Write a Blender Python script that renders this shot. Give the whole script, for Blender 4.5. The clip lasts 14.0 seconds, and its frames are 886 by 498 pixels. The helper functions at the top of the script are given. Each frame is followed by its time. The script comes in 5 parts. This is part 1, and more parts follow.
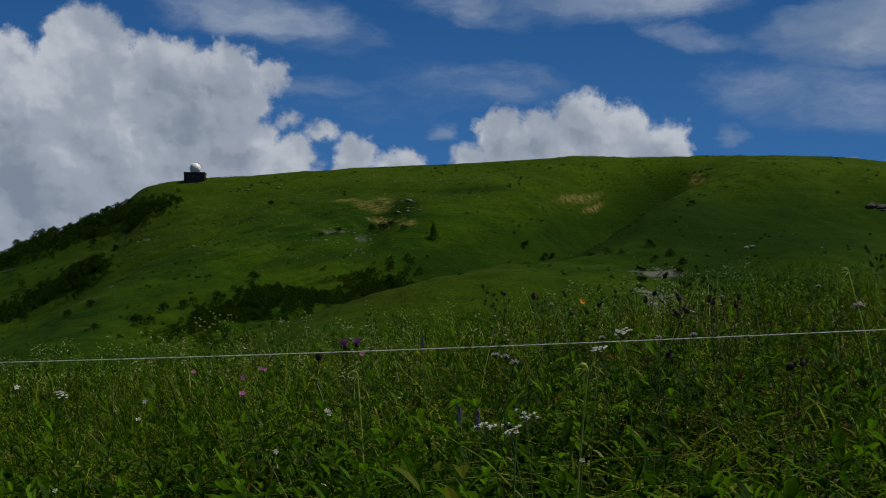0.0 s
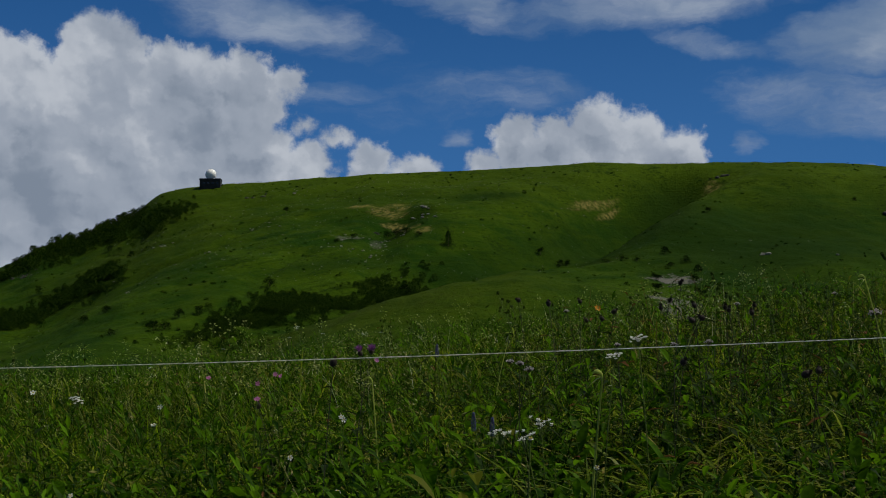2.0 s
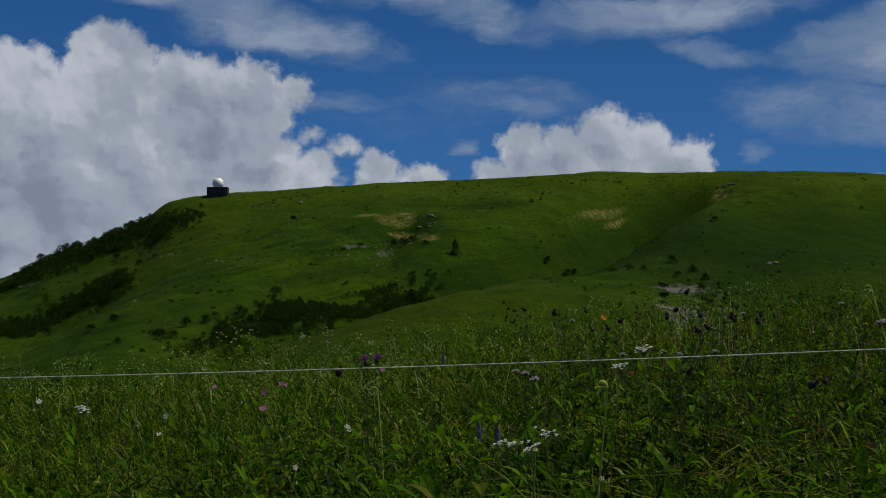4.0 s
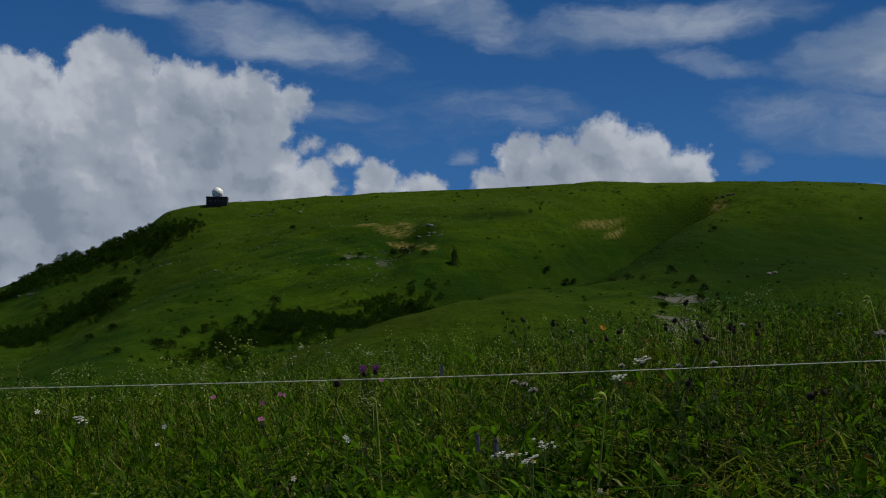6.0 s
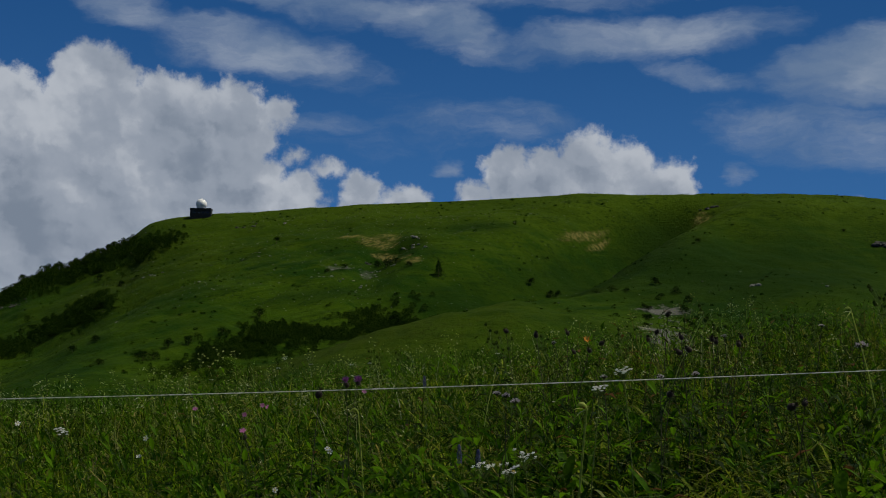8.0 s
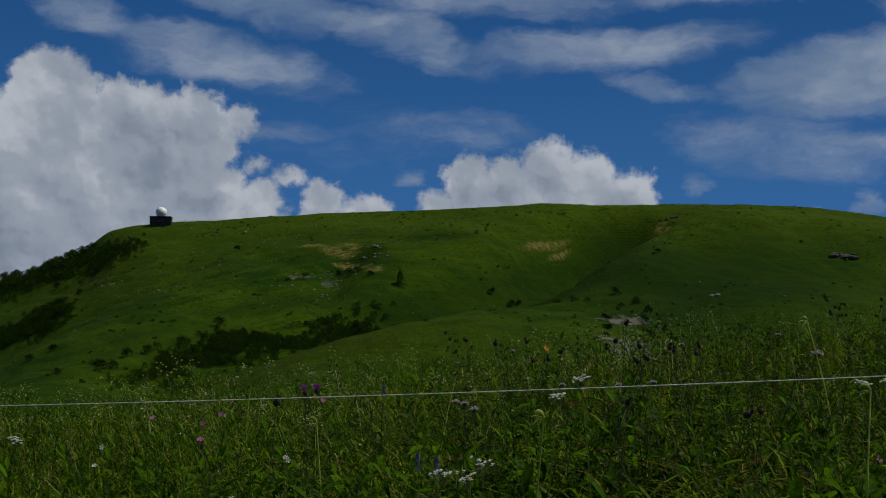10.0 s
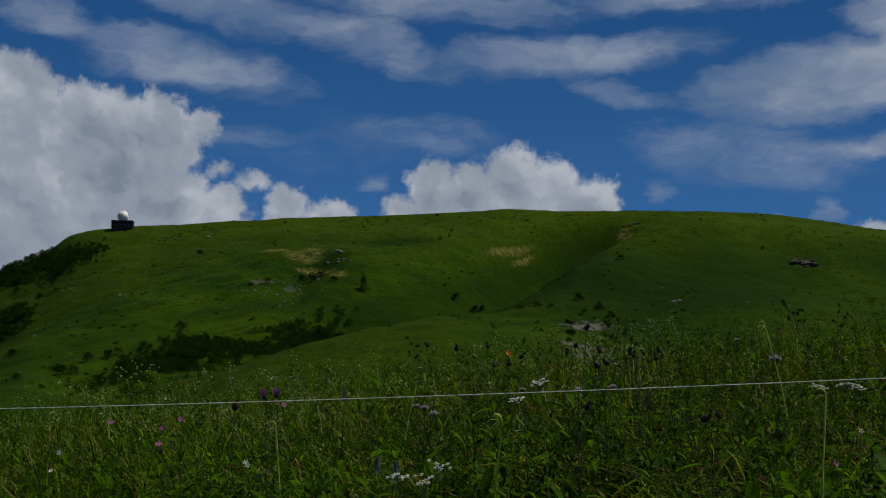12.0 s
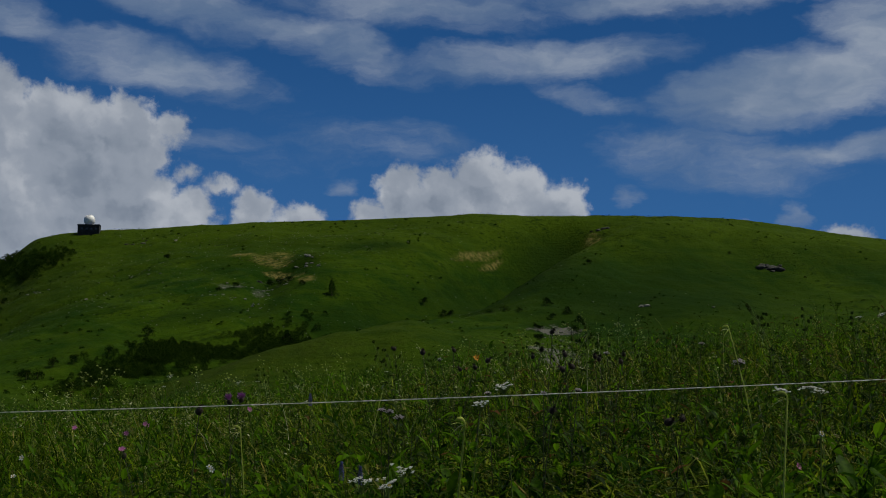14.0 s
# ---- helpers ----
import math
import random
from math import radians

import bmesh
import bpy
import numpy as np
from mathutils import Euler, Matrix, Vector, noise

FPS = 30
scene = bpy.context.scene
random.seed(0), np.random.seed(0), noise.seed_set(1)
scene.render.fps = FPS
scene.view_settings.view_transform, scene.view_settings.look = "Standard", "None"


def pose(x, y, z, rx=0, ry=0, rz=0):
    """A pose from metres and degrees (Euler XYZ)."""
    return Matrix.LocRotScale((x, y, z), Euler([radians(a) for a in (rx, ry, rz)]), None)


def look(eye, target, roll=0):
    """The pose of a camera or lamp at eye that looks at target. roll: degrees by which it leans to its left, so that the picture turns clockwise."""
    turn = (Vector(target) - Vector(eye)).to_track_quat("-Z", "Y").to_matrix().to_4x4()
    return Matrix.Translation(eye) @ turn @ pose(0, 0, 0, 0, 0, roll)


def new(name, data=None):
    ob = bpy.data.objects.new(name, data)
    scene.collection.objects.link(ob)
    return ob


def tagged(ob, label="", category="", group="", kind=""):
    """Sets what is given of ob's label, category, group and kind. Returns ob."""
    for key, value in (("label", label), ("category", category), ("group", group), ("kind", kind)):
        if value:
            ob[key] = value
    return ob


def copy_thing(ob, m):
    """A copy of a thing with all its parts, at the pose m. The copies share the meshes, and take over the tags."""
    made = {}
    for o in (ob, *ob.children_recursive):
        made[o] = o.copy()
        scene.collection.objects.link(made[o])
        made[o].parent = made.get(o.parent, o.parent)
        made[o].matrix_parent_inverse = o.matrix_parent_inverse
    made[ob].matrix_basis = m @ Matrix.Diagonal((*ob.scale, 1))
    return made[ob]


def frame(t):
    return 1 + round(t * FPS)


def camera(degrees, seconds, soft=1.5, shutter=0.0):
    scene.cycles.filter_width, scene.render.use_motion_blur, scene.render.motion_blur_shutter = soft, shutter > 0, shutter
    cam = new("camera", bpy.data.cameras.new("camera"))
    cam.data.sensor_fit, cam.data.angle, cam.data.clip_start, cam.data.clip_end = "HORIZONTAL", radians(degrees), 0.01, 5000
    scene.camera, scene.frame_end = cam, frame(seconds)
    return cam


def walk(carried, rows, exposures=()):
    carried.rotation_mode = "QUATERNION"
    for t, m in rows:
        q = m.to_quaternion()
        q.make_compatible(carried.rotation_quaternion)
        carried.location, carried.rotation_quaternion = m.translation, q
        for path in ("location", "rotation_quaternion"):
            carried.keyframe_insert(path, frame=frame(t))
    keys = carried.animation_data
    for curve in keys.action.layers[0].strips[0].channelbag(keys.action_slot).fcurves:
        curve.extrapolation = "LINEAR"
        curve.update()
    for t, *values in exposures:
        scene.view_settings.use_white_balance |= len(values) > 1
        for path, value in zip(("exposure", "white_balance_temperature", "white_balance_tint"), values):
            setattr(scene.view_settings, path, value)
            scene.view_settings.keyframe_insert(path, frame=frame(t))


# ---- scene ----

# ---- camera: a carried camera that turns nearly on the spot ----
cam = camera(39.4, 14.0, soft=1.0)
# seconds, x, z over the eye's height, yaw, pitch, roll
TURN = (
    (0.0, 0.000, 0.000, 0.000, 2.300, 0.27), (0.5, 0.000, 0.000, 0.205, 2.371, 0.24), (1.0, 0.000, 0.000, 0.388, 2.443, 0.20),
    (1.5, 0.001, 0.000, 0.556, 2.519, 0.18), (2.0, 0.001, 0.000, 0.689, 2.603, 0.16), (2.5, 0.003, 0.000, 0.803, 2.697, 0.15),
    (3.0, 0.004, 0.000, 0.883, 2.802, 0.13), (4.2, 0.005, 0.004, 1.010, 3.050, 0.08), (5.5, 0.006, 0.006, 1.010, 3.335, 0.04),
    (6.0, 0.007, 0.007, 0.963, 3.460, 0.03), (6.5, 0.009, 0.008, 0.885, 3.598, 0.03), (7.0, 0.011, 0.007, 0.758, 3.730, 0.03),
    (8.2, 0.015, 0.003, 0.100, 4.060, 0.02), (9.5, 0.020, 0.000, -1.010, 4.340, -0.02), (10.0, 0.022, -0.001, -1.560, 4.440, -0.06),
    (10.5, 0.024, -0.003, -2.060, 4.515, -0.09), (11.0, 0.027, -0.004, -2.490, 4.573, -0.12), (11.5, 0.030, -0.004, -2.875, 4.630, -0.13),
    (12.0, 0.033, -0.005, -3.250, 4.692, -0.13), (12.5, 0.036, -0.005, -3.630, 4.757, -0.13), (13.0, 0.039, -0.006, -4.010, 4.815, -0.13),
    (13.5, 0.042, -0.006, -4.375, 4.872, -0.12), (14.0, 0.045, -0.007, -4.700, 4.905, -0.08))
walk(cam, [(t, pose(x, 0.0, 1.2 + dz, 90 + pitch, roll, yaw)) for t, x, dz, yaw, pitch, roll in TURN],
     exposures=((0.0, -0.05), (3.0, -0.06), (6.5, -0.12), (9.5, -0.18), (14.0, -0.24)))

# ---- world, sun ----
SUN_AZIMUTH, SUN_HEIGHT = 84.0, 57.0  # degrees to the right of straight ahead, and over the horizon
world = bpy.data.worlds.new("world")
scene.world = world
world.use_nodes = True
sky = world.node_tree.nodes.new("ShaderNodeTexSky")
sky.sky_type, sky.sun_disc = "NISHITA", False
sky.sun_elevation, sky.sun_rotation = radians(SUN_HEIGHT), radians(SUN_AZIMUTH)
sky.altitude, sky.dust_density = 1800, 0.4
world.node_tree.links.new(sky.outputs[0], world.node_tree.nodes["Background"].inputs[0])
world.node_tree.nodes["Background"].inputs[1].default_value = 0.024
sun = new("sun", bpy.data.lights.new("sun", "SUN"))
sun.data.energy, sun.data.angle, sun.data.color = 3.9, radians(0.6), (1.0, 0.955, 0.80)
az, el = radians(SUN_AZIMUTH), radians(SUN_HEIGHT)
sun.matrix_world = look((0, 0, 60), (-math.sin(az) * math.cos(el) * 50, -math.cos(az) * math.cos(el) * 50, 60 - math.sin(el) * 50))


# ---- node helpers ----
class Nodes:
    """Short ways to add nodes to one tree."""

    def __init__(self, tree):
        self.tree = tree

    def link(self, value, socket):
        if isinstance(value, bpy.types.NodeSocket):
            self.tree.links.new(value, socket)
        elif value is not None:
            socket.default_value = value

    def math(self, op, a, b=None, c=None, clamp=False):
        n = self.tree.nodes.new("ShaderNodeMath")
        n.operation, n.use_clamp = op, clamp
        for i, v in enumerate((a, b, c)):
            self.link(v, n.inputs[i])
        return n.outputs[0]

    def vec(self, op, a, b=None):
        n = self.tree.nodes.new("ShaderNodeVectorMath")
        n.operation = op
        self.link(a, n.inputs[0])
        self.link(b, n.inputs[1])
        return n.outputs["Value"] if op in ("LENGTH", "DISTANCE", "DOT_PRODUCT") else n.outputs[0]

    def noise(self, at, scale, detail=4.0, rough=0.55, colour=False, distortion=0.0):
        n = self.tree.nodes.new("ShaderNodeTexNoise")
        self.link(at, n.inputs["Vector"])
        n.inputs["Scale"].default_value, n.inputs["Detail"].default_value = scale, detail
        n.inputs["Roughness"].default_value, n.inputs["Distortion"].default_value = rough, distortion
        return n.outputs["Color" if colour else "Fac"]

    def ramp(self, value, low, high, a=0.0, b=1.0):
        n = self.tree.nodes.new("ShaderNodeMapRange")
        n.interpolation_type = "SMOOTHSTEP"
        self.link(value, n.inputs["Value"])
        for name, v in (("From Min", low), ("From Max", high), ("To Min", a), ("To Max", b)):
            n.inputs[name].default_value = v
        return n.outputs[0]

    def mix(self, factor, a, b):
        n = self.tree.nodes.new("ShaderNodeMix")
        n.data_type = "RGBA"
        self.link(factor, n.inputs["Factor"])
        for v, k in ((a, 6), (b, 7)):
            self.link((*v, 1.0) if isinstance(v, tuple) else v, n.inputs[k])
        return n.outputs[2]

    def coords(self, kind="Object"):
        return self.tree.nodes.new("ShaderNodeTexCoord").outputs[kind]

    def bump(self, value, strength, distance):
        n = self.tree.nodes.new("ShaderNodeBump")
        n.inputs["Strength"].default_value, n.inputs["Distance"].default_value = strength, distance
        self.link(value, n.inputs["Height"])
        return n.outputs[0]


def material(name):
    m = bpy.data.materials.new(name)
    m.use_nodes = True
    return m, Nodes(m.node_tree), m.node_tree.nodes["Principled BSDF"]


def leaf_material(name, dark, light, dry, dry_share=0.06, rough=0.55, through_light=0.35, gloss=0.35):
    """Thin plant tissue: colour varies from piece to piece and along it, and light shines through."""
    m, n, bsdf = material(name)
    geo = m.node_tree.nodes.new("ShaderNodeNewGeometry")
    chance = geo.outputs["Random Per Island"]
    at = n.coords()
    patch = n.noise(at, 0.9, 3)
    fine = n.noise(at, 45.0, 2)
    clump = n.noise(at, 3.2, 2)
    tone = n.math("ADD", n.math("MULTIPLY", chance, 0.8), n.math("ADD", n.math("MULTIPLY", patch, 0.6), n.math("MULTIPLY", clump, 0.6)))
    colour = n.mix(n.ramp(tone, 0.90, 1.50), dark, light)
    colour = n.mix(n.ramp(fine, 0.35, 0.75, 0.0, 0.35), colour, light)
    colour = n.mix(n.ramp(n.math("FRACT", n.math("MULTIPLY", chance, 17.3)), 1 - dry_share, 1 - dry_share * 0.4), colour, dry)
    n.link(colour, bsdf.inputs["Base Color"])
    bsdf.inputs["Roughness"].default_value = rough
    bsdf.inputs["Specular IOR Level"].default_value = gloss
    thin = m.node_tree.nodes.new("ShaderNodeBsdfTranslucent")
    n.link(colour, thin.inputs["Color"])
    both = m.node_tree.nodes.new("ShaderNodeMixShader")
    both.inputs[0].default_value = through_light
    n.tree.links.new(bsdf.outputs[0], both.inputs[1])
    n.tree.links.new(thin.outputs[0], both.inputs[2])
    n.tree.links.new(both.outputs[0], m.node_tree.nodes["Material Output"].inputs[0])
    return m


def plain_material(name, low, high, scale=30.0, rough=0.7, bump=0.2, distance=0.003, gloss=0.3):
    """A solid surface with grain at two scales."""
    m, n, bsdf = material(name)
    at = n.coords()
    coarse, fine = n.noise(at, scale * 0.18, 4), n.noise(at, scale, 5)
    tone = n.math("ADD", n.math("MULTIPLY", coarse, 0.6), n.math("MULTIPLY", fine, 0.4))
    n.link(n.mix(n.ramp(tone, 0.32, 0.68), low, high), bsdf.inputs["Base Color"])
    bsdf.inputs["Roughness"].default_value, bsdf.inputs["Specular IOR Level"].default_value = rough, gloss
    n.link(n.bump(fine, bump, distance), bsdf.inputs["Normal"])
    return m


# ---- terrain: metres, the camera stands near the origin, y runs towards the hill ----
EYE = 1.2
rng = np.random.default_rng(7)
LATTICE = rng.random((256, 256))


def value_noise(x, y):
    """Smooth noise from 0 to 1 with a cell of one unit."""
    xi, yi = np.floor(x).astype(int), np.floor(y).astype(int)
    fx, fy = x - xi, y - yi
    fx, fy = fx * fx * (3 - 2 * fx), fy * fy * (3 - 2 * fy)
    a, b = LATTICE[xi % 256, yi % 256], LATTICE[(xi + 1) % 256, yi % 256]
    c, d = LATTICE[xi % 256, (yi + 1) % 256], LATTICE[(xi + 1) % 256, (yi + 1) % 256]
    return (a * (1 - fx) + b * fx) * (1 - fy) + (c * (1 - fx) + d * fx) * fy


def fbm(x, y, octaves=4):
    total, size = 0.0, 1.0
    for i in range(octaves):
        total = total + (value_noise(x / size + 17 * i, y / size + 31 * i) - 0.5) * size
        size *= 0.5
    return total


def smooth(a, b, x):
    w = np.clip((x - a) / (b - a), 0, 1)
    return w * w * (3 - 2 * w)


def bell(x, middle, width):
    return np.exp(-((x - middle) / width) ** 2)


RIDGE_Y, FOOT_Y = 850.0, 200.0
# the hill's ridge line: x over RIDGE_Y, and the height over the eye over RIDGE_Y
RIDGE = ((-1.2, -0.05), (-0.7, -0.02), (-0.45, 0.018), (-0.376, 0.0298), (-0.353, 0.0399), (-0.341, 0.0468), (-0.325, 0.0512), (-0.307, 0.0563), (-0.284, 0.0652), (-0.274, 0.0700),
         (-0.261, 0.0745), (-0.254, 0.0812), (-0.245, 0.0893), (-0.238, 0.0925), (-0.222, 0.0961), (-0.2017, 0.0978), (-0.139, 0.1019), (-0.075, 0.1060), (0.0215, 0.1107),
         (0.095, 0.1136), (0.105, 0.1147), (0.2026, 0.1150), (0.280, 0.1146), (0.326, 0.1130), (0.379, 0.1068),
         (0.4175, 0.1018), (0.4555, 0.0968), (0.6, 0.075), (0.9, 0.03), (1.5, -0.02))
RIDGE_U, RIDGE_S = np.array(RIDGE).T


def along_line(x, y, line):
    """The distance in plan from a line of points."""
    best = np.full(np.shape(x), 1e9)
    for (ax, ay), (bx, by) in zip(line, line[1:]):
        k = np.clip(((x - ax) * (bx - ax) + (y - ay) * (by - ay)) / ((bx - ax) ** 2 + (by - ay) ** 2), 0, 1)
        best = np.minimum(best, np.hypot(x - ax - k * (bx - ax), y - ay - k * (by - ay)))
    return best


GULLY = ((158, 800), (142, 781), (117, 755), (88, 700), (50, 621), (23, 585), (0, 556), (-20, 535))
HOLLOW = ((140, 808), (128, 790), (108, 752), (66, 684), (36, 640), (10, 600), (-10, 566))
LEDGES = (((-167, 627), (-150, 641), (-128, 650), (-115, 703), (-98, 740)), ((-95, 546), (-78, 609), (-65, 640), (-44, 671), (-20, 690)), ((-214, 752), (-185, 707), (-160, 690)))
RIB = ((172, 760), (150, 705), (118, 663), (96, 640), (62, 590), (30, 520), (5, 440))


def height(x, y):
    x, y = np.asarray(x, float), np.asarray(y, float)
    r = np.hypot(x, y)
    # the meadow in front, tilted towards the right, with a crest about 14 m away
    crest = 14.0 + 1.2 * np.sin(x * 0.4)
    near = 0.09 * np.clip(x, -9, 9) + 0.03 * np.clip(y, -20, crest) + 0.10 * fbm(x / 2.5, y / 2.5, 3)
    valley = -27.0 + 6.0 * fbm(x / 180, y / 180, 3)
    out = np.where(y > 0, np.maximum(y / 14.0, np.abs(x) / 40.0), r / 60.0) * 14.0
    low = near + (valley - near) * smooth(13.0, 165.0, out)
    # the hill behind the valley
    d = np.maximum(y, 40.0)
    u = x / d
    front = smooth(0.35, 1.0, y / (np.abs(x) + 60.0))
    s1 = np.interp(u, RIDGE_U, RIDGE_S)
    s1 = (s1 + np.interp(u - 0.004, RIDGE_U, RIDGE_S) + np.interp(u + 0.004, RIDGE_U, RIDGE_S)) / 3
    w = (d - FOOT_Y) / (RIDGE_Y - FOOT_Y)
    # lower down the flank the ridge's steps are rounded off
    soft = sum(np.interp(u + k, RIDGE_U, RIDGE_S) for k in (-0.10, -0.066, -0.033, 0.0, 0.033, 0.066, 0.10)) / 7
    s1 = soft + (s1 - soft) * np.maximum(smooth(0.62, 0.95, w), smooth(-0.18, -0.10, u))
    steep = np.clip(w, 0, 1)
    s = -0.115 + (s1 + 0.115) * (steep + 0.10 * np.sin(np.pi * steep))
    z = EYE + s * np.minimum(d, RIDGE_Y) - 0.035 * np.maximum(d - RIDGE_Y, 0) - 0.00012 * np.maximum(d - RIDGE_Y, 0) ** 2
    # spurs and gullies
    fade = smooth(1.0, 0.86, w)
    mid_axis = 425.0 + 170.0 * (u - 0.02)
    z = z + 15.0 * smooth(-0.20, 0.05, u) * smooth(0.24, 0.04, u) * smooth(-0.45, -0.2, u) * bell(d, mid_axis, 62.0)
    z = z + 2.4 * bell(u, -0.055, 0.06) * bell(d, mid_axis, 48.0)
    z = z - (2.5 + 5.5 * smooth(0.02, -0.16, u)) * smooth(-0.34, -0.2, u) * smooth(0.06, 0.0, u) * bell(d, 430.0, 65.0)
    z = z - 7.0 * bell(u, -0.09, 0.09) * bell(d, 515.0, 45.0)
    z = z + 6.0 * bell(u, -0.215, 0.085) * bell(d, 560.0 + 350 * (u + 0.2), 75.0)
    z = z - 10.0 * bell(u, -0.335, 0.055) * bell(d, 635.0, 70.0)
    z = z - 7.0 * smooth(-0.27, -0.37, u) * bell(d, 540.0, 90.0)
    z = z + fade * 5.0 * smooth(-0.18, 0.0, u) * bell(d, 735.0, 80.0)
    # a long gully falling from the rim, with a rib beside it
    z = z - np.clip(fade + 0.15, 0, 1) * 8.5 * bell(along_line(x, y, GULLY), 0.0, 40.0) * smooth(500, 580, d)
    z = z - fade * 9.0 * bell(along_line(x, y, GULLY[1:5]), 0.0, 30.0)
    z = z + fade * 3.0 * bell(along_line(x, y, RIB), 0.0, 40.0) * smooth(470, 560, d)
    # a steep bank facing left rises out of a hollow under the rim
    z = z - (0.35 + 0.65 * fade) * (8.0 + 15.0 * smooth(640, 770, d)) * bell(along_line(x, y, HOLLOW), 0.0, 25.0)
    # worn ledges slanting up the flank
    for ledge in LEDGES:
        z = z - 1.5 * bell(along_line(x, y, ledge), 0.0, 4.5)
    # the flat upper slope breaks over a shoulder
    z = z + 7.5 * smooth(0.20, 0.25, u) * bell(d, 770.0, 42.0) - 5.0 * smooth(0.18, 0.24, u) * bell(d, 660.0, 55.0)
    z = z - fade * 8.0 * bell(u, 0.345, 0.055) * bell(d, 700.0, 80.0)
    z = z - 5.0 * bell(u, -0.06 + 0.0002 * (d - 640), 0.018) * bell(d, 640.0, 75.0)
    rough = smooth(180, 330, d) * (1 - 0.55 * smooth(0.9, 1.0, w))
    z = z + rough * (7.0 * (1 - 0.85 * smooth(0.8, 1.0, w)) * fbm(x / 85, y / 85, 3) + 2.6 * fbm(x / 24, y / 24, 3) + 0.55 * fbm(x / 4.0, y / 4.0, 2))
    rise = smooth(150.0, 235.0, y) * front
    return low + (z - low) * rise


# ---- materials of the ground ----
def hill_grass():
    m, n, bsdf = material("hill_grass")
    at = n.coords()
    wide, mid, fine, tiny = n.noise(at, 0.012, 3), n.noise(at, 0.07, 4), n.noise(at, 0.45, 4, 0.65), n.noise(at, 2.2, 3)
    tone = n.math("ADD", n.math("MULTIPLY", wide, 0.45), n.math("ADD", n.math("MULTIPLY", mid, 0.35), n.math("MULTIPLY", fine, 0.25)))
    colour = n.mix(n.ramp(tone, 0.43, 0.61), (0.0085, 0.029, 0.0009), (0.032, 0.062, 0.0015))
    # tracks and ledges along the slope
    over = m.node_tree.nodes.new("ShaderNodeSeparateXYZ")
    n.link(at, over.inputs[0])
    fall = n.math("MULTIPLY", n.math("MAXIMUM", n.math("SUBTRACT", -25.0, over.outputs[0]), 0.0), 0.28)
    level = m.node_tree.nodes.new("ShaderNodeCombineXYZ")
    n.link(n.math("MULTIPLY", over.outputs[0], 0.03), level.inputs[0])
    n.link(n.math("MULTIPLY", over.outputs[1], 0.03), level.inputs[1])
    n.link(n.math("MULTIPLY", n.math("ADD", over.outputs[2], fall), 0.42), level.inputs[2])
    ledge = n.noise(level.outputs[0], 1.0, 5, 0.6)
    colour = n.mix(n.ramp(ledge, 0.50, 0.66, 0.0, 0.45), colour, (0.0065, 0.021, 0.0008))
    colour = n.mix(n.ramp(ledge, 0.46, 0.32, 0.0, 0.40), colour, (0.042, 0.068, 0.003))
    # drier, yellower turf high up
    dry = n.ramp(n.math("ADD", over.outputs[2], n.math("MULTIPLY", mid, 50.0)), 62.0, 112.0, 0.0, 0.6)
    colour = n.mix(dry, colour, (0.044, 0.072, 0.002))
    # low dwarf bamboo and tufts, darker
    colour = n.mix(n.ramp(n.math("ADD", n.math("MULTIPLY", fine, 0.7), n.math("MULTIPLY", mid, 0.5)), 0.60, 0.76, 0.0, 0.8), colour, (0.005, 0.017, 0.0008))
    colour = n.mix(n.ramp(tiny, 0.60, 0.78, 0.0, 0.25), colour, (0.065, 0.075, 0.012))
    edge = n.math("MULTIPLY", n.math("SUBTRACT", n.noise(at, 0.16, 7, 0.72), 0.5), 3.4)
    ragged = n.math("MULTIPLY", n.math("SUBTRACT", n.noise(at, 0.6, 5, 0.75), 0.5), 2.4)

    def patch(x, y, rx, ry, hard=0.25, torn=1.0, turned=0.0):
        off, c, s = n.vec("SUBTRACT", at, (x, y, 0.0)), math.cos(radians(turned)), math.sin(radians(turned))
        a, b = n.vec("DOT_PRODUCT", off, (c / rx, s / rx, 0.0)), n.vec("DOT_PRODUCT", off, (-s / ry, c / ry, 0.0))
        d = n.math("SQRT", n.math("ADD", n.math("MULTIPLY", a, a), n.math("MULTIPLY", b, b)))
        return n.ramp(n.math("ADD", d, n.math("MULTIPLY", n.math("ADD", edge, ragged), torn)), 1.0 - hard, 1.0 + hard, 1.0, 0.0)

    # paler dry turf on the low spur; last two paint the left flank lit
    for x, y, rx, ry in ((-10, 420, 55, 34), (-48, 415, 34, 24), (-160, 700, 36, 62), (-205, 730, 24, 40)):
        colour = n.mix(n.math("MULTIPLY", patch(x, y, rx, ry, 1.2), 0.35), colour, n.mix(fine, (0.024, 0.042, 0.0015), (0.048, 0.062, 0.004)))
    # dwarf-bamboo green, darkened to paint in the shade of hollows and right slope
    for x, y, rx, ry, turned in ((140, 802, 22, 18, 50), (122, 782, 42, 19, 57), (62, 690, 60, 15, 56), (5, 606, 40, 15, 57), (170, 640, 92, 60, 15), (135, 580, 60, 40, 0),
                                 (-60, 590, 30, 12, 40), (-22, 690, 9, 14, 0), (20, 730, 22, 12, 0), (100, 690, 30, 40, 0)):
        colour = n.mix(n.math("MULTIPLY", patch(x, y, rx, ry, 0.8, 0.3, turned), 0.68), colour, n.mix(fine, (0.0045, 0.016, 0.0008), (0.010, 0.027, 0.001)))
    straw = n.ramp(n.noise(at, 0.33, 5, 0.7), 0.40, 0.64, 0.08, 0.72)
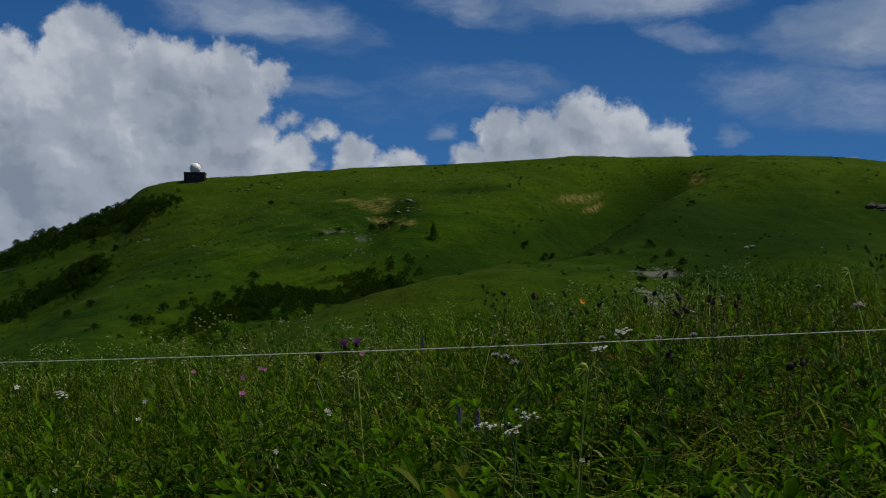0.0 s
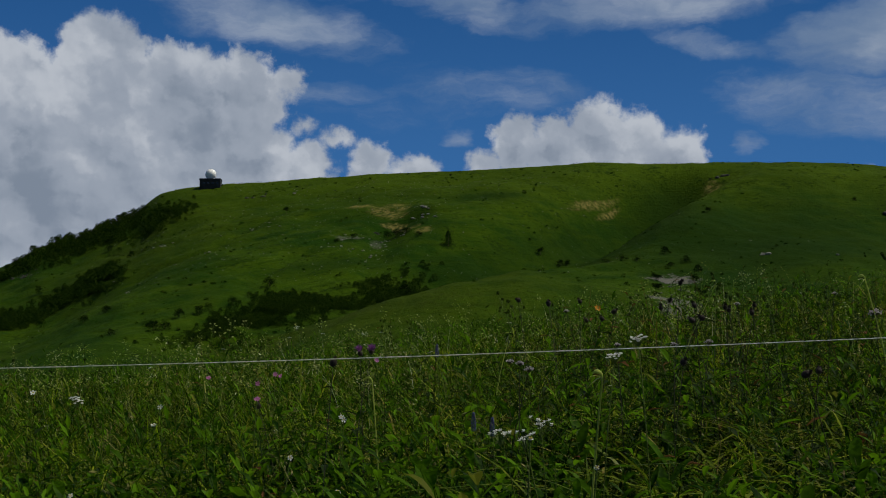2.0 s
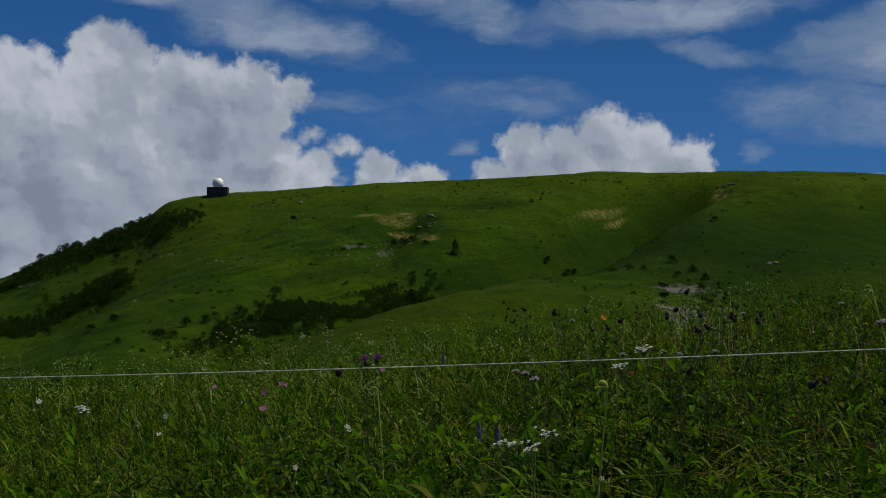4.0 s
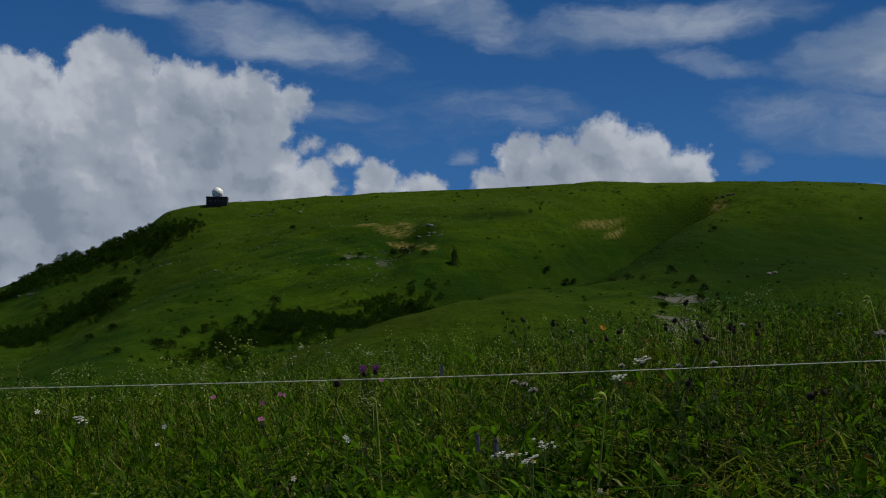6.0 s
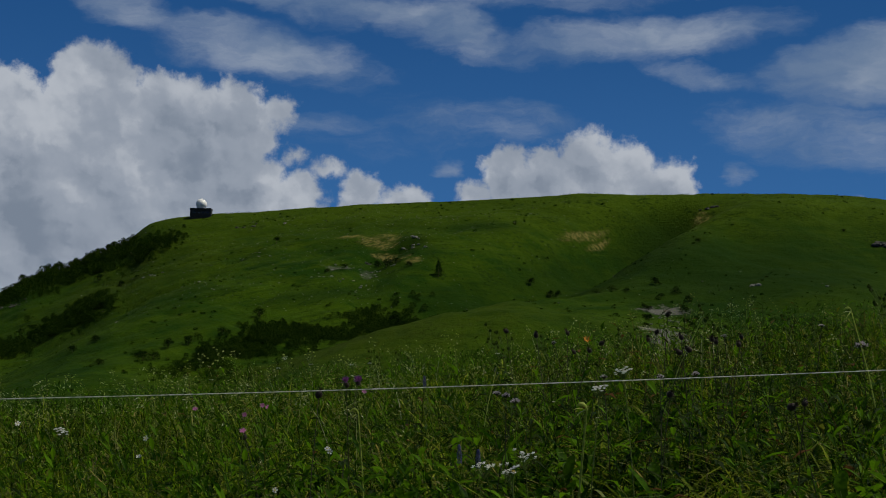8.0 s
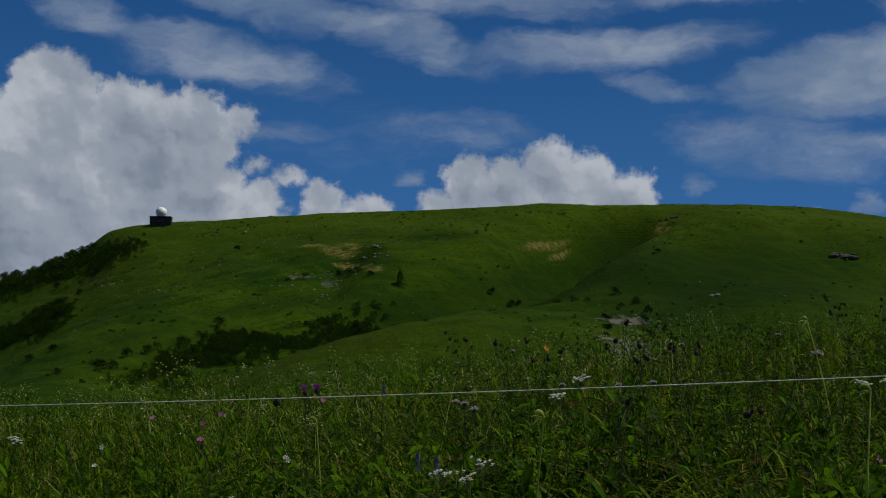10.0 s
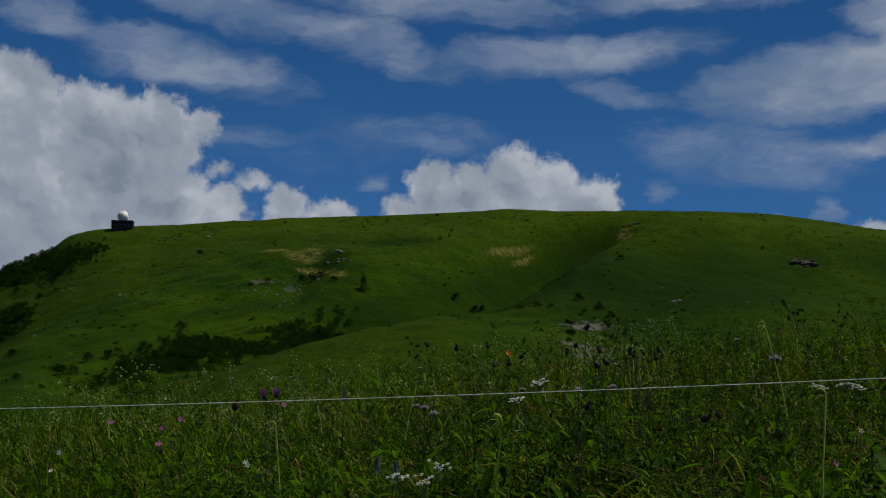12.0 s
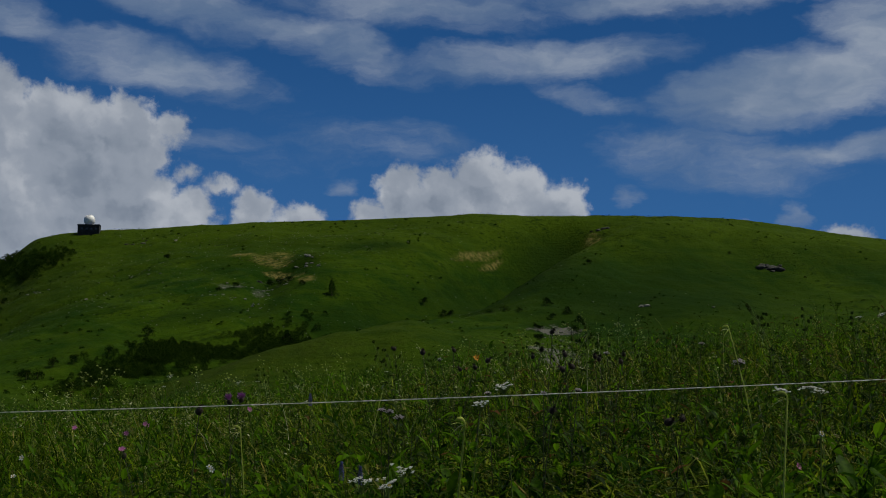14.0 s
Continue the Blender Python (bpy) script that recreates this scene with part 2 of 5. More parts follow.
    for x, y, rx, ry in ((-45, 711, 6, 6), (-39, 704, 6, 5), (-34, 697, 5, 5), (-31, 711, 4, 5), (-37, 719, 6, 4), (-57, 722, 8, 5), (-38, 684, 5, 3), (-32, 681, 5, 4), (-25, 664, 5, 5), (-18, 650, 4, 4),
                         (166, 806, 5, 9), (170, 785, 3, 12)):
        colour = n.mix(n.math("MULTIPLY", patch(x, y, rx, ry, 0.5, 0.55), straw), colour, n.mix(fine, (0.13, 0.105, 0.030), (0.24, 0.19, 0.07)))
    for x, y, rx, ry, turned in ((84, 767, 25, 2.6, 53), (94, 771, 14, 1.6, 57)):
        colour = n.mix(n.math("MULTIPLY", patch(x, y, rx, ry, 0.5, 0.32, turned), straw), colour, n.mix(fine, (0.13, 0.105, 0.030), (0.24, 0.19, 0.07)))
    for x, y, rx, ry, much in ((93, 534, 9, 8, 0.85), (86, 490, 4, 9, 0.7), (76, 436, 9, 9, 0.85), (76, 420, 8, 8, 0.8), (-42, 640, 3, 8, 0.3), (-57, 647, 6, 3, 0.4)):
        colour = n.mix(n.math("MULTIPLY", patch(x, y, rx, ry), much), colour, n.mix(tiny, (0.04, 0.04, 0.034), (0.19, 0.185, 0.17)))
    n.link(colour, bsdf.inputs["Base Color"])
    bsdf.inputs["Roughness"].default_value, bsdf.inputs["Specular IOR Level"].default_value = 0.95, 0.03
    n.link(n.bump(n.math("ADD", n.math("MULTIPLY", fine, 1.8), n.math("ADD", n.math("MULTIPLY", tiny, 0.6), n.math("MULTIPLY", ledge, 0.9))), 0.6, 1.1), bsdf.inputs["Normal"])
    return m


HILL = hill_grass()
SOIL = plain_material("meadow_soil", (0.008, 0.016, 0.002), (0.024, 0.036, 0.005), 14.0, 0.95, 0.8, 0.03, 0.1)


def sheet(name, verts, faces, mat, smooth_shade=False):
    me = bpy.data.meshes.new(name)
    me.from_pydata(verts.tolist() if isinstance(verts, np.ndarray) else verts, [], faces.tolist() if isinstance(faces, np.ndarray) else faces)
    me.materials.append(mat)
    if smooth_shade:
        me.shade_smooth()
    return me


def grid_faces(rows, cols, closed):
    i, j = np.meshgrid(np.arange(rows - 1), np.arange(cols if closed else cols - 1), indexing="ij")
    k = (j + 1) % cols
    return np.stack([i * cols + j, i * cols + k, (i + 1) * cols + k, (i + 1) * cols + j], -1).reshape(-1, 4)


# ---- ground: one sheet out to the horizon ----
radii = np.concatenate([np.linspace(0.4, 20, 60), np.geomspace(21, 190, 34), np.arange(193, 1000, 3.2), np.geomspace(1010, 4250, 22)])
turns = np.radians(np.concatenate([np.arange(-30, 32, 0.15), np.arange(32, 330, 2.0)]))
rr, aa = np.meshgrid(radii, turns, indexing="ij")
gx, gy = rr * np.sin(aa), rr * np.cos(aa)
gz = height(gx, gy)
cols = len(turns)
points = np.stack([gx, gy, gz], -1).reshape(-1, 3)
points = np.vstack([points, [[0, 0, float(height(0, 0))]]])
faces = [tuple(f) for f in grid_faces(len(radii), cols, True)[:, ::-1].tolist()]
faces += [(len(points) - 1, j, (j + 1) % cols) for j in range(cols)]
me = sheet("ground", points, faces, HILL, True)
me.materials.append(SOIL)
soil_rows = int(np.searchsorted(radii, 24.0))
slots = np.zeros(len(faces), int)
slots[: soil_rows * cols] = 1
slots[-cols:] = 1
me.polygons.foreach_set("material_index", slots)
ground = tagged(new("ground", me), "rolling green hill slope with bare patches behind a meadow", "ground", kind="structure")


# ---- sky backdrop with cumulus and thin high clouds ----
# azimuth and height of each puff in degrees, and its two half sizes
CUMULUS = (
    (-20.8, 7.4, 4.6, 4.7), (-16.1, 9.6, 2.7, 3.6), (-17.5, 5.0, 5.0, 4.0), (-12.9, 8.8, 3.3, 3.1), (-10.1, 9.4, 2.3, 2.4),
    (-7.9, 10.2, 0.95, 0.85), (-9.6, 6.6, 2.4, 2.0), (-12.5, 5.6, 3.0, 2.0), (-7.2, 6.2, 1.7, 1.4), (-24.0, 6.0, 3.5, 5.0), (-22.0, 2.0, 4.5, 3.2),
    (-5.6, 7.7, 0.75, 0.5), (-4.1, 6.5, 1.15, 1.2), (-2.0, 6.0, 1.4, 1.0), (-7.0, 8.2, 0.5, 0.4),
    (2.7, 7.4, 1.35, 1.55), (4.5, 7.1, 1.7, 1.6), (6.5, 7.5, 1.7, 2.05), (8.3, 7.2, 1.6, 1.85), (10.2, 6.6, 1.4, 1.65), (1.3, 6.4, 1.0, 0.9),
    (6.0, 5.6, 5.8, 1.4), (22.8, 5.1, 1.3, 0.7), (18.2, 5.7, 0.8, 0.4))
# the same for the streaks, with a tilt in degrees and a density
STREAKS = (
    (-8.8, 13.0, 5.4, 1.25, -8, 0.95), (-0.8, 14.3, 3.8, 1.15, -14, 1.1), (9.4, 13.5, 6.6, 0.95, 3, 1.0), (20.9, 11.9, 6.0, 1.9, 5, 1.9),
    (26.5, 13.6, 5.0, 3.2, 12, 1.6), (16.9, 8.9, 5.0, 1.2, -9, 0.65), (23.0, 8.9, 5.0, 0.6, 0, 0.8), (4.4, 10.1, 1.8, 0.45, -7, 0.25),
    (0.4, 9.5, 2.4, 0.5, 3, 0.10), (-5.9, 9.9, 1.7, 0.4, 0, 0.3), (11.2, 11.9, 3.0, 0.45, -13, 0.5), (15.6, 16.1, 9.0, 0.7, 0, 0.9),
    (3.5, 15.9, 6.5, 1.0, -3, 0.9), (-15.5, 14.8, 3.5, 1.0, -20, 0.8), (-7.0, 15.6, 5.0, 1.1, -10, 0.9), (-0.2, 7.9, 0.9, 0.4, 0, 0.6), (13.2, 7.1, 0.5, 0.6, 60, 0.42), (20.2, 6.4, 0.55, 0.5, 50, 0.5))


def sky_material():
    m = bpy.data.materials.new("sky_backdrop")
    m.use_nodes = True
    m.node_tree.nodes.clear()
    n = Nodes(m.node_tree)
    at = n.vec("SUBTRACT", n.coords(), (0.0, 0.0, 1.2))
    split = m.node_tree.nodes.new("ShaderNodeSeparateXYZ")
    n.link(at, split.inputs[0])
    x, y, z = split.outputs
    azimuth = n.math("MULTIPLY", n.math("ARCTAN2", x, y), 180 / math.pi)
    flat = n.math("SQRT", n.math("ADD", n.math("MULTIPLY", x, x), n.math("MULTIPLY", y, y)))
    high = n.math("MULTIPLY", n.math("ARCTAN2", z, flat), 180 / math.pi)
    join = m.node_tree.nodes.new("ShaderNodeCombineXYZ")
    n.link(azimuth, join.inputs[0])
    n.link(high, join.inputs[1])
    p = join.outputs[0]
    # clear sky
    blue = n.mix(n.ramp(high, 3.0, 17.0), (0.040, 0.146, 0.372), (0.016, 0.081, 0.242))
    # thin streaks
    warp = n.vec("MULTIPLY", n.vec("SUBTRACT", n.noise(n.vec("MULTIPLY", p, (0.55, 1.0, 1.0)), 0.38, 5, 0.6, True), (0.5, 0.5, 0.5)), (5.5, 2.2, 0.0))
    q = n.vec("ADD", p, warp)
    veil = None
    for a, h, rx, ry, tilt, dense in STREAKS:
        d = n.vec("SUBTRACT", q, (a, h, 0.0))
        c, s = math.cos(radians(tilt)), math.sin(radians(tilt))
        lx = n.vec("DOT_PRODUCT", d, (c / rx, s / rx, 0.0))
        ly = n.vec("DOT_PRODUCT", d, (-s / ry, c / ry, 0.0))
        f = n.math("MULTIPLY", n.math("SUBTRACT", 1.0, n.math("ADD", n.math("MULTIPLY", lx, lx), n.math("MULTIPLY", ly, ly))), dense)
        veil = f if veil is None else n.math("SMOOTH_MAX", veil, f, 0.25)
    fibres = n.noise(n.vec("MULTIPLY", q, (0.30, 1.0, 1.0)), 0.62, 7, 0.64)
    veil = n.math("ADD", n.math("MAXIMUM", veil, -0.8), n.math("MULTIPLY", n.math("SUBTRACT", fibres, 0.5), 2.6))
    veil = n.ramp(veil, -0.58, 1.65, 0.0, 0.90)
    body = n.noise(n.vec("MULTIPLY", q, (0.5, 1.0, 1.0)), 0.30, 4)
    thin = n.mix(n.ramp(body, 0.35, 0.68), (0.158, 0.230, 0.355), (0.37, 0.425, 0.51))
    colour = n.mix(veil, blue, thin)
    # heaped clouds
    puff = None
    warp = n.vec("MULTIPLY", n.vec("SUBTRACT", n.noise(p, 1.1, 5, 0.62, True), (0.5, 0.5, 0.5)), (1.5, 1.3, 0.0))
    q = n.vec("ADD", p, warp)
    for a, h, rx, ry in CUMULUS:
        d = n.vec("MULTIPLY", n.vec("SUBTRACT", q, (a, h, 0.0)), (1 / rx, 1 / ry, 0.0))
        f = n.math("MULTIPLY", n.math("SUBTRACT", 1.0, n.vec("LENGTH", d)), min(rx, ry))
        puff = f if puff is None else n.math("SMOOTH_MAX", puff, f, 0.12)
    # other clouds all round the sky
    away = n.ramp(n.math("ABSOLUTE", azimuth), 30.0, 42.0)
    other = n.math("MULTIPLY", n.math("SUBTRACT", n.noise(n.vec("MULTIPLY", p, (0.6, 1.0, 0.0)), 0.07, 5), 0.53), 22.0)
    puff = n.math("MAXIMUM", puff, n.math("SUBTRACT", n.math("MULTIPLY", away, n.math("ADD", other, 9.0)), 9.0))
    billow = n.noise(p, 0.85, 7, 0.6, distortion=0.35)
    dense = n.math("ADD", puff, n.math("MULTIPLY", n.math("SUBTRACT", billow, 0.5), 1.1))
    cover = n.ramp(dense, -0.14, 0.42)
    def puffs(where, size):
        cell = m.node_tree.nodes.new("ShaderNodeTexVoronoi")
        cell.feature = "SMOOTH_F1"
        n.link(where, cell.inputs["Vector"])
        cell.inputs["Scale"].default_value, cell.inputs["Smoothness"].default_value, cell.inputs["Detail"].default_value = size, 0.9, 1.0
        return cell.outputs["Distance"]

    big, big_lit = n.noise(p, 0.30, 4, 0.5), n.noise(n.vec("ADD", p, (0.7, 0.7, 0.0)), 0.30, 4, 0.5)
    heaps = n.math("SUBTRACT", puffs(n.vec("ADD", q, (0.40, 0.55, 0.0)), 0.42), puffs(q, 0.42))
    knobs = n.math("SUBTRACT", puffs(n.vec("ADD", q, (0.16, 0.22, 0.0)), 1.05), puffs(q, 1.05))
    relief = n.math("ADD", n.math("MULTIPLY", n.math("SUBTRACT", big, big_lit), 1.0), n.math("ADD", n.math("MULTIPLY", heaps, 0.80), n.math("MULTIPLY", knobs, 0.38)))
    rim = n.ramp(dense, 0.1, 2.2, 0.36, 0.0)
    lumps = n.math("MULTIPLY", n.math("SUBTRACT", n.noise(n.vec("ADD", p, (3.3, 1.7, 0.0)), 0.15, 4, 0.5), 0.5), 2.0)
    lift = n.ramp(n.math("ADD", high, n.math("MULTIPLY", billow, 2.0)), 6.4, 10.5, -0.02, 0.08)
    tone = n.math("ADD", n.math("ADD", n.math("ADD", relief, rim), lumps), lift)
    shade = n.mix(n.ramp(tone, -0.45, 0.16), (0.203, 0.248, 0.320), (0.310, 0.354, 0.428))
    shade = n.mix(n.ramp(tone, 0.10, 0.72), shade, (0.478, 0.515, 0.575))
    colour = n.mix(cover, colour, shade)
    glow = m.node_tree.nodes.new("ShaderNodeEmission")
    n.link(colour, glow.inputs[0])
    clear = m.node_tree.nodes.new("ShaderNodeBsdfTransparent")
    both = m.node_tree.nodes.new("ShaderNodeMixShader")
    n.link(n.ramp(high, 27.0, 36.0), both.inputs[0])
    n.tree.links.new(glow.outputs[0], both.inputs[1])
    n.tree.links.new(clear.outputs[0], both.inputs[2])
    end = m.node_tree.nodes.new("ShaderNodeOutputMaterial")
    n.tree.links.new(both.outputs[0], end.inputs[0])
    return m


rise, turn = np.meshgrid(np.radians(np.linspace(-8, 36, 23)), np.radians(np.arange(0, 360, 2.0)), indexing="ij")
dome = 4650.0 * np.stack([np.cos(rise) * np.sin(turn), np.cos(rise) * np.cos(turn), np.sin(rise)], -1).reshape(-1, 3)
backdrop = tagged(new("backdrop", sheet("backdrop", dome, grid_faces(23, 180, True), sky_material(), True)),
                  "deep blue summer sky with white heaped clouds and thin streaks", "sky", kind="structure")


# ---- helpers for meshes ----
def part(name, bm, mat, parent, label=""):
    """Links a bmesh as one mesh under a thing or a part."""
    me = bpy.data.meshes.new(name)
    bm.to_mesh(me)
    bm.free()
    me.materials.append(mat)
    ob = new(name, me)
    ob.parent = parent
    return tagged(ob, label)


def thing(name, at, label, category, group="", turned=0.0):
    ob = new(name)
    ob.empty_display_size = 0.05
    ob.matrix_world = pose(*at, 0, 0, turned)
    return tagged(ob, label, category, group)


def on_ground(x, y, sunk=0.0):
    return (x, y, float(height(x, y)) - sunk)


class Heap:
    """Gathers many small pieces of one kind into one mesh."""

    def __init__(self):
        self.verts, self.faces, self.count = [], [], 0

    def add(self, verts, faces):
        """verts: pieces x corners x 3; faces: lists of corners, the same for each piece."""
        n, k, _ = verts.shape
        base = self.count + np.arange(n)[:, None] * k
        for f in faces:
            self.faces.append((base + np.array(f)[None, :]).tolist())
        self.verts.append(verts.reshape(-1, 3))
        self.count += n * k

    def mesh(self, name, mat, smooth_shade=False):
        return sheet(name, np.vstack(self.verts), [f for group in self.faces for f in group], mat, smooth_shade)


def tube(bm, path, radii, sides=6):
    """A tapered tube along a path of points, closed at both ends."""
    rings = []
    for i, p in enumerate(path):
        along = (path[min(i + 1, len(path) - 1)] - path[max(i - 1, 0)]).normalized()
        side = along.cross(Vector((0.31, 0.93, 0.17))).normalized()
        up = along.cross(side)
        rings.append([bm.verts.new(p + radii[i] * (math.cos(a) * side + math.sin(a) * up)) for a in np.linspace(0, 2 * math.pi, sides, endpoint=False)])
    for a, b in zip(rings, rings[1:]):
        for i in range(sides):
            bm.faces.new((a[i], a[(i + 1) % sides], b[(i + 1) % sides], b[i]))
    bm.faces.new(rings[0][::-1])
    bm.faces.new(rings[-1])


def box(bm, x0, x1, y0, y1, z0, z1, bevel=0.0):
    made = bmesh.ops.create_cube(bm, size=1.0, matrix=Matrix.LocRotScale(((x0 + x1) / 2, (y0 + y1) / 2, (z0 + z1) / 2), None, (x1 - x0, y1 - y0, z1 - z0)))
    if bevel:
        edges = list({e for v in made["verts"] for e in v.link_edges})
        bmesh.ops.bevel(bm, geom=edges, offset=bevel, segments=2, affect="EDGES")


def leaf_rim(r, n, size, centre, spread, flat=0.8):
    """Pointed leaf-clump pieces scattered over a lumpy ellipsoid."""
    d = r.normal(size=(n, 3))
    d /= np.linalg.norm(d, axis=1)[:, None]
    d[:, 2] = np.where(d[:, 2] < -0.55, -d[:, 2], d[:, 2])
    shell = 0.62 + 0.42 * r.random(n)
    c = np.asarray(centre) + d * np.asarray(spread) * shell[:, None]
    a = r.normal(size=(n, 3)) + d * 0.3
    a /= np.linalg.norm(a, axis=1)[:, None]
    b = np.cross(a, d + 0.4 * r.normal(size=(n, 3)))
    b /= np.linalg.norm(b, axis=1)[:, None] + 1e-9
    s = (size * (0.6 + 0.8 * r.random(n)))[:, None]
    return np.stack([c - a * s, c - b * s * flat * 0.6 + d * s * 0.2, c + a * s, c + b * s * flat * 0.6 + d * s * 0.2], 1)


# ---- far things on the hill ----
WOOD_LEAF = leaf_material("wood_leaf", (0.009, 0.024, 0.002), (0.036, 0.068, 0.006), (0.03, 0.035, 0.01), 0.03, 0.9, 0.15, 0.02)
BUSH_LEAF = leaf_material("bush_leaf", (0.004, 0.011, 0.001), (0.013, 0.028, 0.003), (0.03, 0.03, 0.008), 0.03, 0.9, 0.15, 0.02)
TUSSOCK = leaf_material("tussock", (0.008, 0.026, 0.0015), (0.026, 0.052, 0.003), (0.06, 0.055, 0.012), 0.05, 0.9, 0.2, 0.02)
BARK = plain_material("bark", (0.035, 0.026, 0.018), (0.09, 0.07, 0.05), 8.0, 0.9, 0.6, 0.03)
STONE = plain_material("weathered_stone", (0.06, 0.06, 0.055), (0.20, 0.197, 0.185), 2.5, 0.9, 0.7, 0.08)
DARK_STONE = plain_material("dark_stone", (0.016, 0.016, 0.014), (0.07, 0.068, 0.062), 2.0, 0.9, 0.8, 0.1)
RADOME_WHITE = plain_material("radome_white", (0.72, 0.73, 0.74), (0.84, 0.84, 0.84), 1.2, 0.45, 0.05, 0.02, 0.4)
SEAM_GREY = plain_material("seam_grey", (0.55, 0.56, 0.57), (0.66, 0.67, 0.68), 3.0, 0.6, 0.05, 0.01)
DARK_WALL = plain_material("dark_wall", (0.018, 0.018, 0.018), (0.036, 0.035, 0.033), 1.0, 0.8, 0.3, 0.03)
ROOF_EDGE = plain_material("roof_edge", (0.016, 0.016, 0.016), (0.035, 0.035, 0.034), 1.5, 0.7, 0.2, 0.02)
GLASS_DARK = plain_material("dark_pane", (0.012, 0.014, 0.016), (0.02, 0.022, 0.025), 1.0, 0.12, 0.0, 0.01, 0.6)


def radar_station(x, y):
    ground_z = float(height(x, y))
    st = thing("radar_station", (x, y, ground_z - 0.6), "white spherical radar dome on a low dark building on the ridge", "radar station", turned=4.0)
    bm = bmesh.new()
    box(bm, -7.0, 7.0, -4.6, 4.6, -2.0, 5.6, 0.06)
    wall = part("wall", bm, DARK_WALL, st, "dark weathered wall")
    bm = bmesh.new()
    box(bm, -7.2, 7.2, -4.8, 4.8, 5.604, 6.0, 0.05)
    for a, b, c, d in ((-7.1, 7.1, -4.7, -4.4), (-7.1, 7.1, 4.4, 4.7), (-7.1, -6.8, -4.4, 4.4), (6.8, 7.1, -4.4, 4.4)):
        box(bm, a, b, c, d, 6.004, 6.5)
    part("roof", bm, ROOF_EDGE, st, "flat roof with a low parapet")
    for i in range(4):
        bm = bmesh.new()
        wx = -4.8 + 3.0 * i
        box(bm, wx, wx + 1.3, -4.66, -4.604, 2.9, 4.0, 0.01)
        part("window", bm, GLASS_DARK, wall, "small dark pane")
    bm = bmesh.new()
    box(bm, 5.3, 6.4, -4.68, -4.604, 0.3, 2.4, 0.02)
    part("door", bm, ROOF_EDGE, wall)
    bm = bmesh.new()
    tube(bm, [Vector((0, 0, 6.0)), Vector((0, 0, 6.9)), Vector((0, 0, 7.3))], (2.9, 2.9, 2.75), 32)
    part("base_ring", bm, SEAM_GREY, st, "grey ring under the dome")
    bm = bmesh.new()
    bmesh.ops.create_icosphere(bm, subdivisions=4, radius=3.75, matrix=Matrix.Translation((0, 0, 9.55)))
    for f in bm.faces:
        f.smooth = True
    dome_part = part("radome", bm, RADOME_WHITE, st, "white faceted sphere")
    for k in range(6):
        bm = bmesh.new()
        pts = [Vector((3.765 * math.cos(t) * math.cos(k * math.pi / 3), 3.765 * math.cos(t) * math.sin(k * math.pi / 3), 9.55 + 3.765 * math.sin(t))) for t in np.linspace(-0.7, 1.5, 14)]
        tube(bm, pts, [0.035] * 14, 4)
        part("seam", bm, SEAM_GREY, dome_part)
    bm = bmesh.new()
    tube(bm, [Vector((0, 0, 13.2)), Vector((0, 0, 14.3))], (0.08, 0.03), 6)
    part("lightning_rod", bm, SEAM_GREY, st)
    return st


radar_station(-169.0, 843.0)


def broadleaf(name, x, y, tall, wide, seed, label, category="tree", group="", mat=None, clumps=5, pieces=70, stem=0.35, full=0.20):
    r = np.random.default_rng(seed)
    t = thing(name, on_ground(x, y, 0.1), label, category, group)
    bm = bmesh.new()
    lean = Vector((r.normal() * 0.06, r.normal() * 0.06, 1)) * tall
    tube(bm, [lean * k for k in (0, 0.3, 0.6, 0.85)], [tall * q for q in (0.035, 0.028, 0.018, 0.006)], 6)
    for k in range(4):
        a = k * 1.7 + r.random()
        tube(bm, [lean * (0.25 + 0.1 * k), lean * (0.45 + 0.1 * k) + Vector((math.cos(a), math.sin(a), 0)) * wide * 0.33], (tall * 0.016, tall * 0.005), 5)
    part("trunk", bm, BARK, t)
    heap = Heap()
    for k in range(clumps):
        a = 2 * math.pi * k / clumps + r.random()
        far = wide * 0.27 * (0.4 + 0.8 * r.random())
        c = np.array([math.cos(a) * far, math.sin(a) * far, tall * (stem + (0.82 - stem) * r.random())])
        s = wide * (full + 0.12 * r.random())
        heap.add(leaf_rim(r, pieces, tall * 0.06, c, (s, s, s * 0.85)), [(0, 1, 2), (0, 2, 3)])
    heap.add(leaf_rim(r, pieces, tall * 0.06, (0, 0, tall * 0.68), (wide * (full + 0.04), wide * (full + 0.04), tall * 0.22)), [(0, 1, 2), (0, 2, 3)])
    crown = new("crown", heap.mesh("crown", mat or BUSH_LEAF))
    crown.parent = t
    return t


def conifer(x, y, tall, seed, label):
    r = np.random.default_rng(seed)
    t = thing("conifer", on_ground(x, y, 0.1), label, "tree")
    bm = bmesh.new()
    tube(bm, [Vector((0, 0, tall * k)) for k in (0, 0.4, 0.8, 1.0)], [tall * q for q in (0.028, 0.02, 0.009, 0.002)], 7)
    part("trunk", bm, BARK, t)
    heap = Heap()
    for k in range(14):
        f = k / 13
        z, reach = tall * (0.12 + 0.86 * f), tall * 0.40 * (1 - f) ** 0.7 + 0.15
        for j in range(9):
            a = j * 0.698 + k * 0.37 + r.random() * 0.3
            q = reach * (0.7 + 0.5 * r.random())
            c = np.array([math.cos(a) * q * 0.55, math.sin(a) * q * 0.55, z - q * 0.10])
            heap.add(leaf_rim(r, 10, 0.26, c, (q * 0.42, q * 0.42, 0.22)), [(0, 1, 2), (0, 2, 3)])
    crown = new("crown", heap.mesh("crown", WOOD_LEAF))
    crown.parent = t
    return t


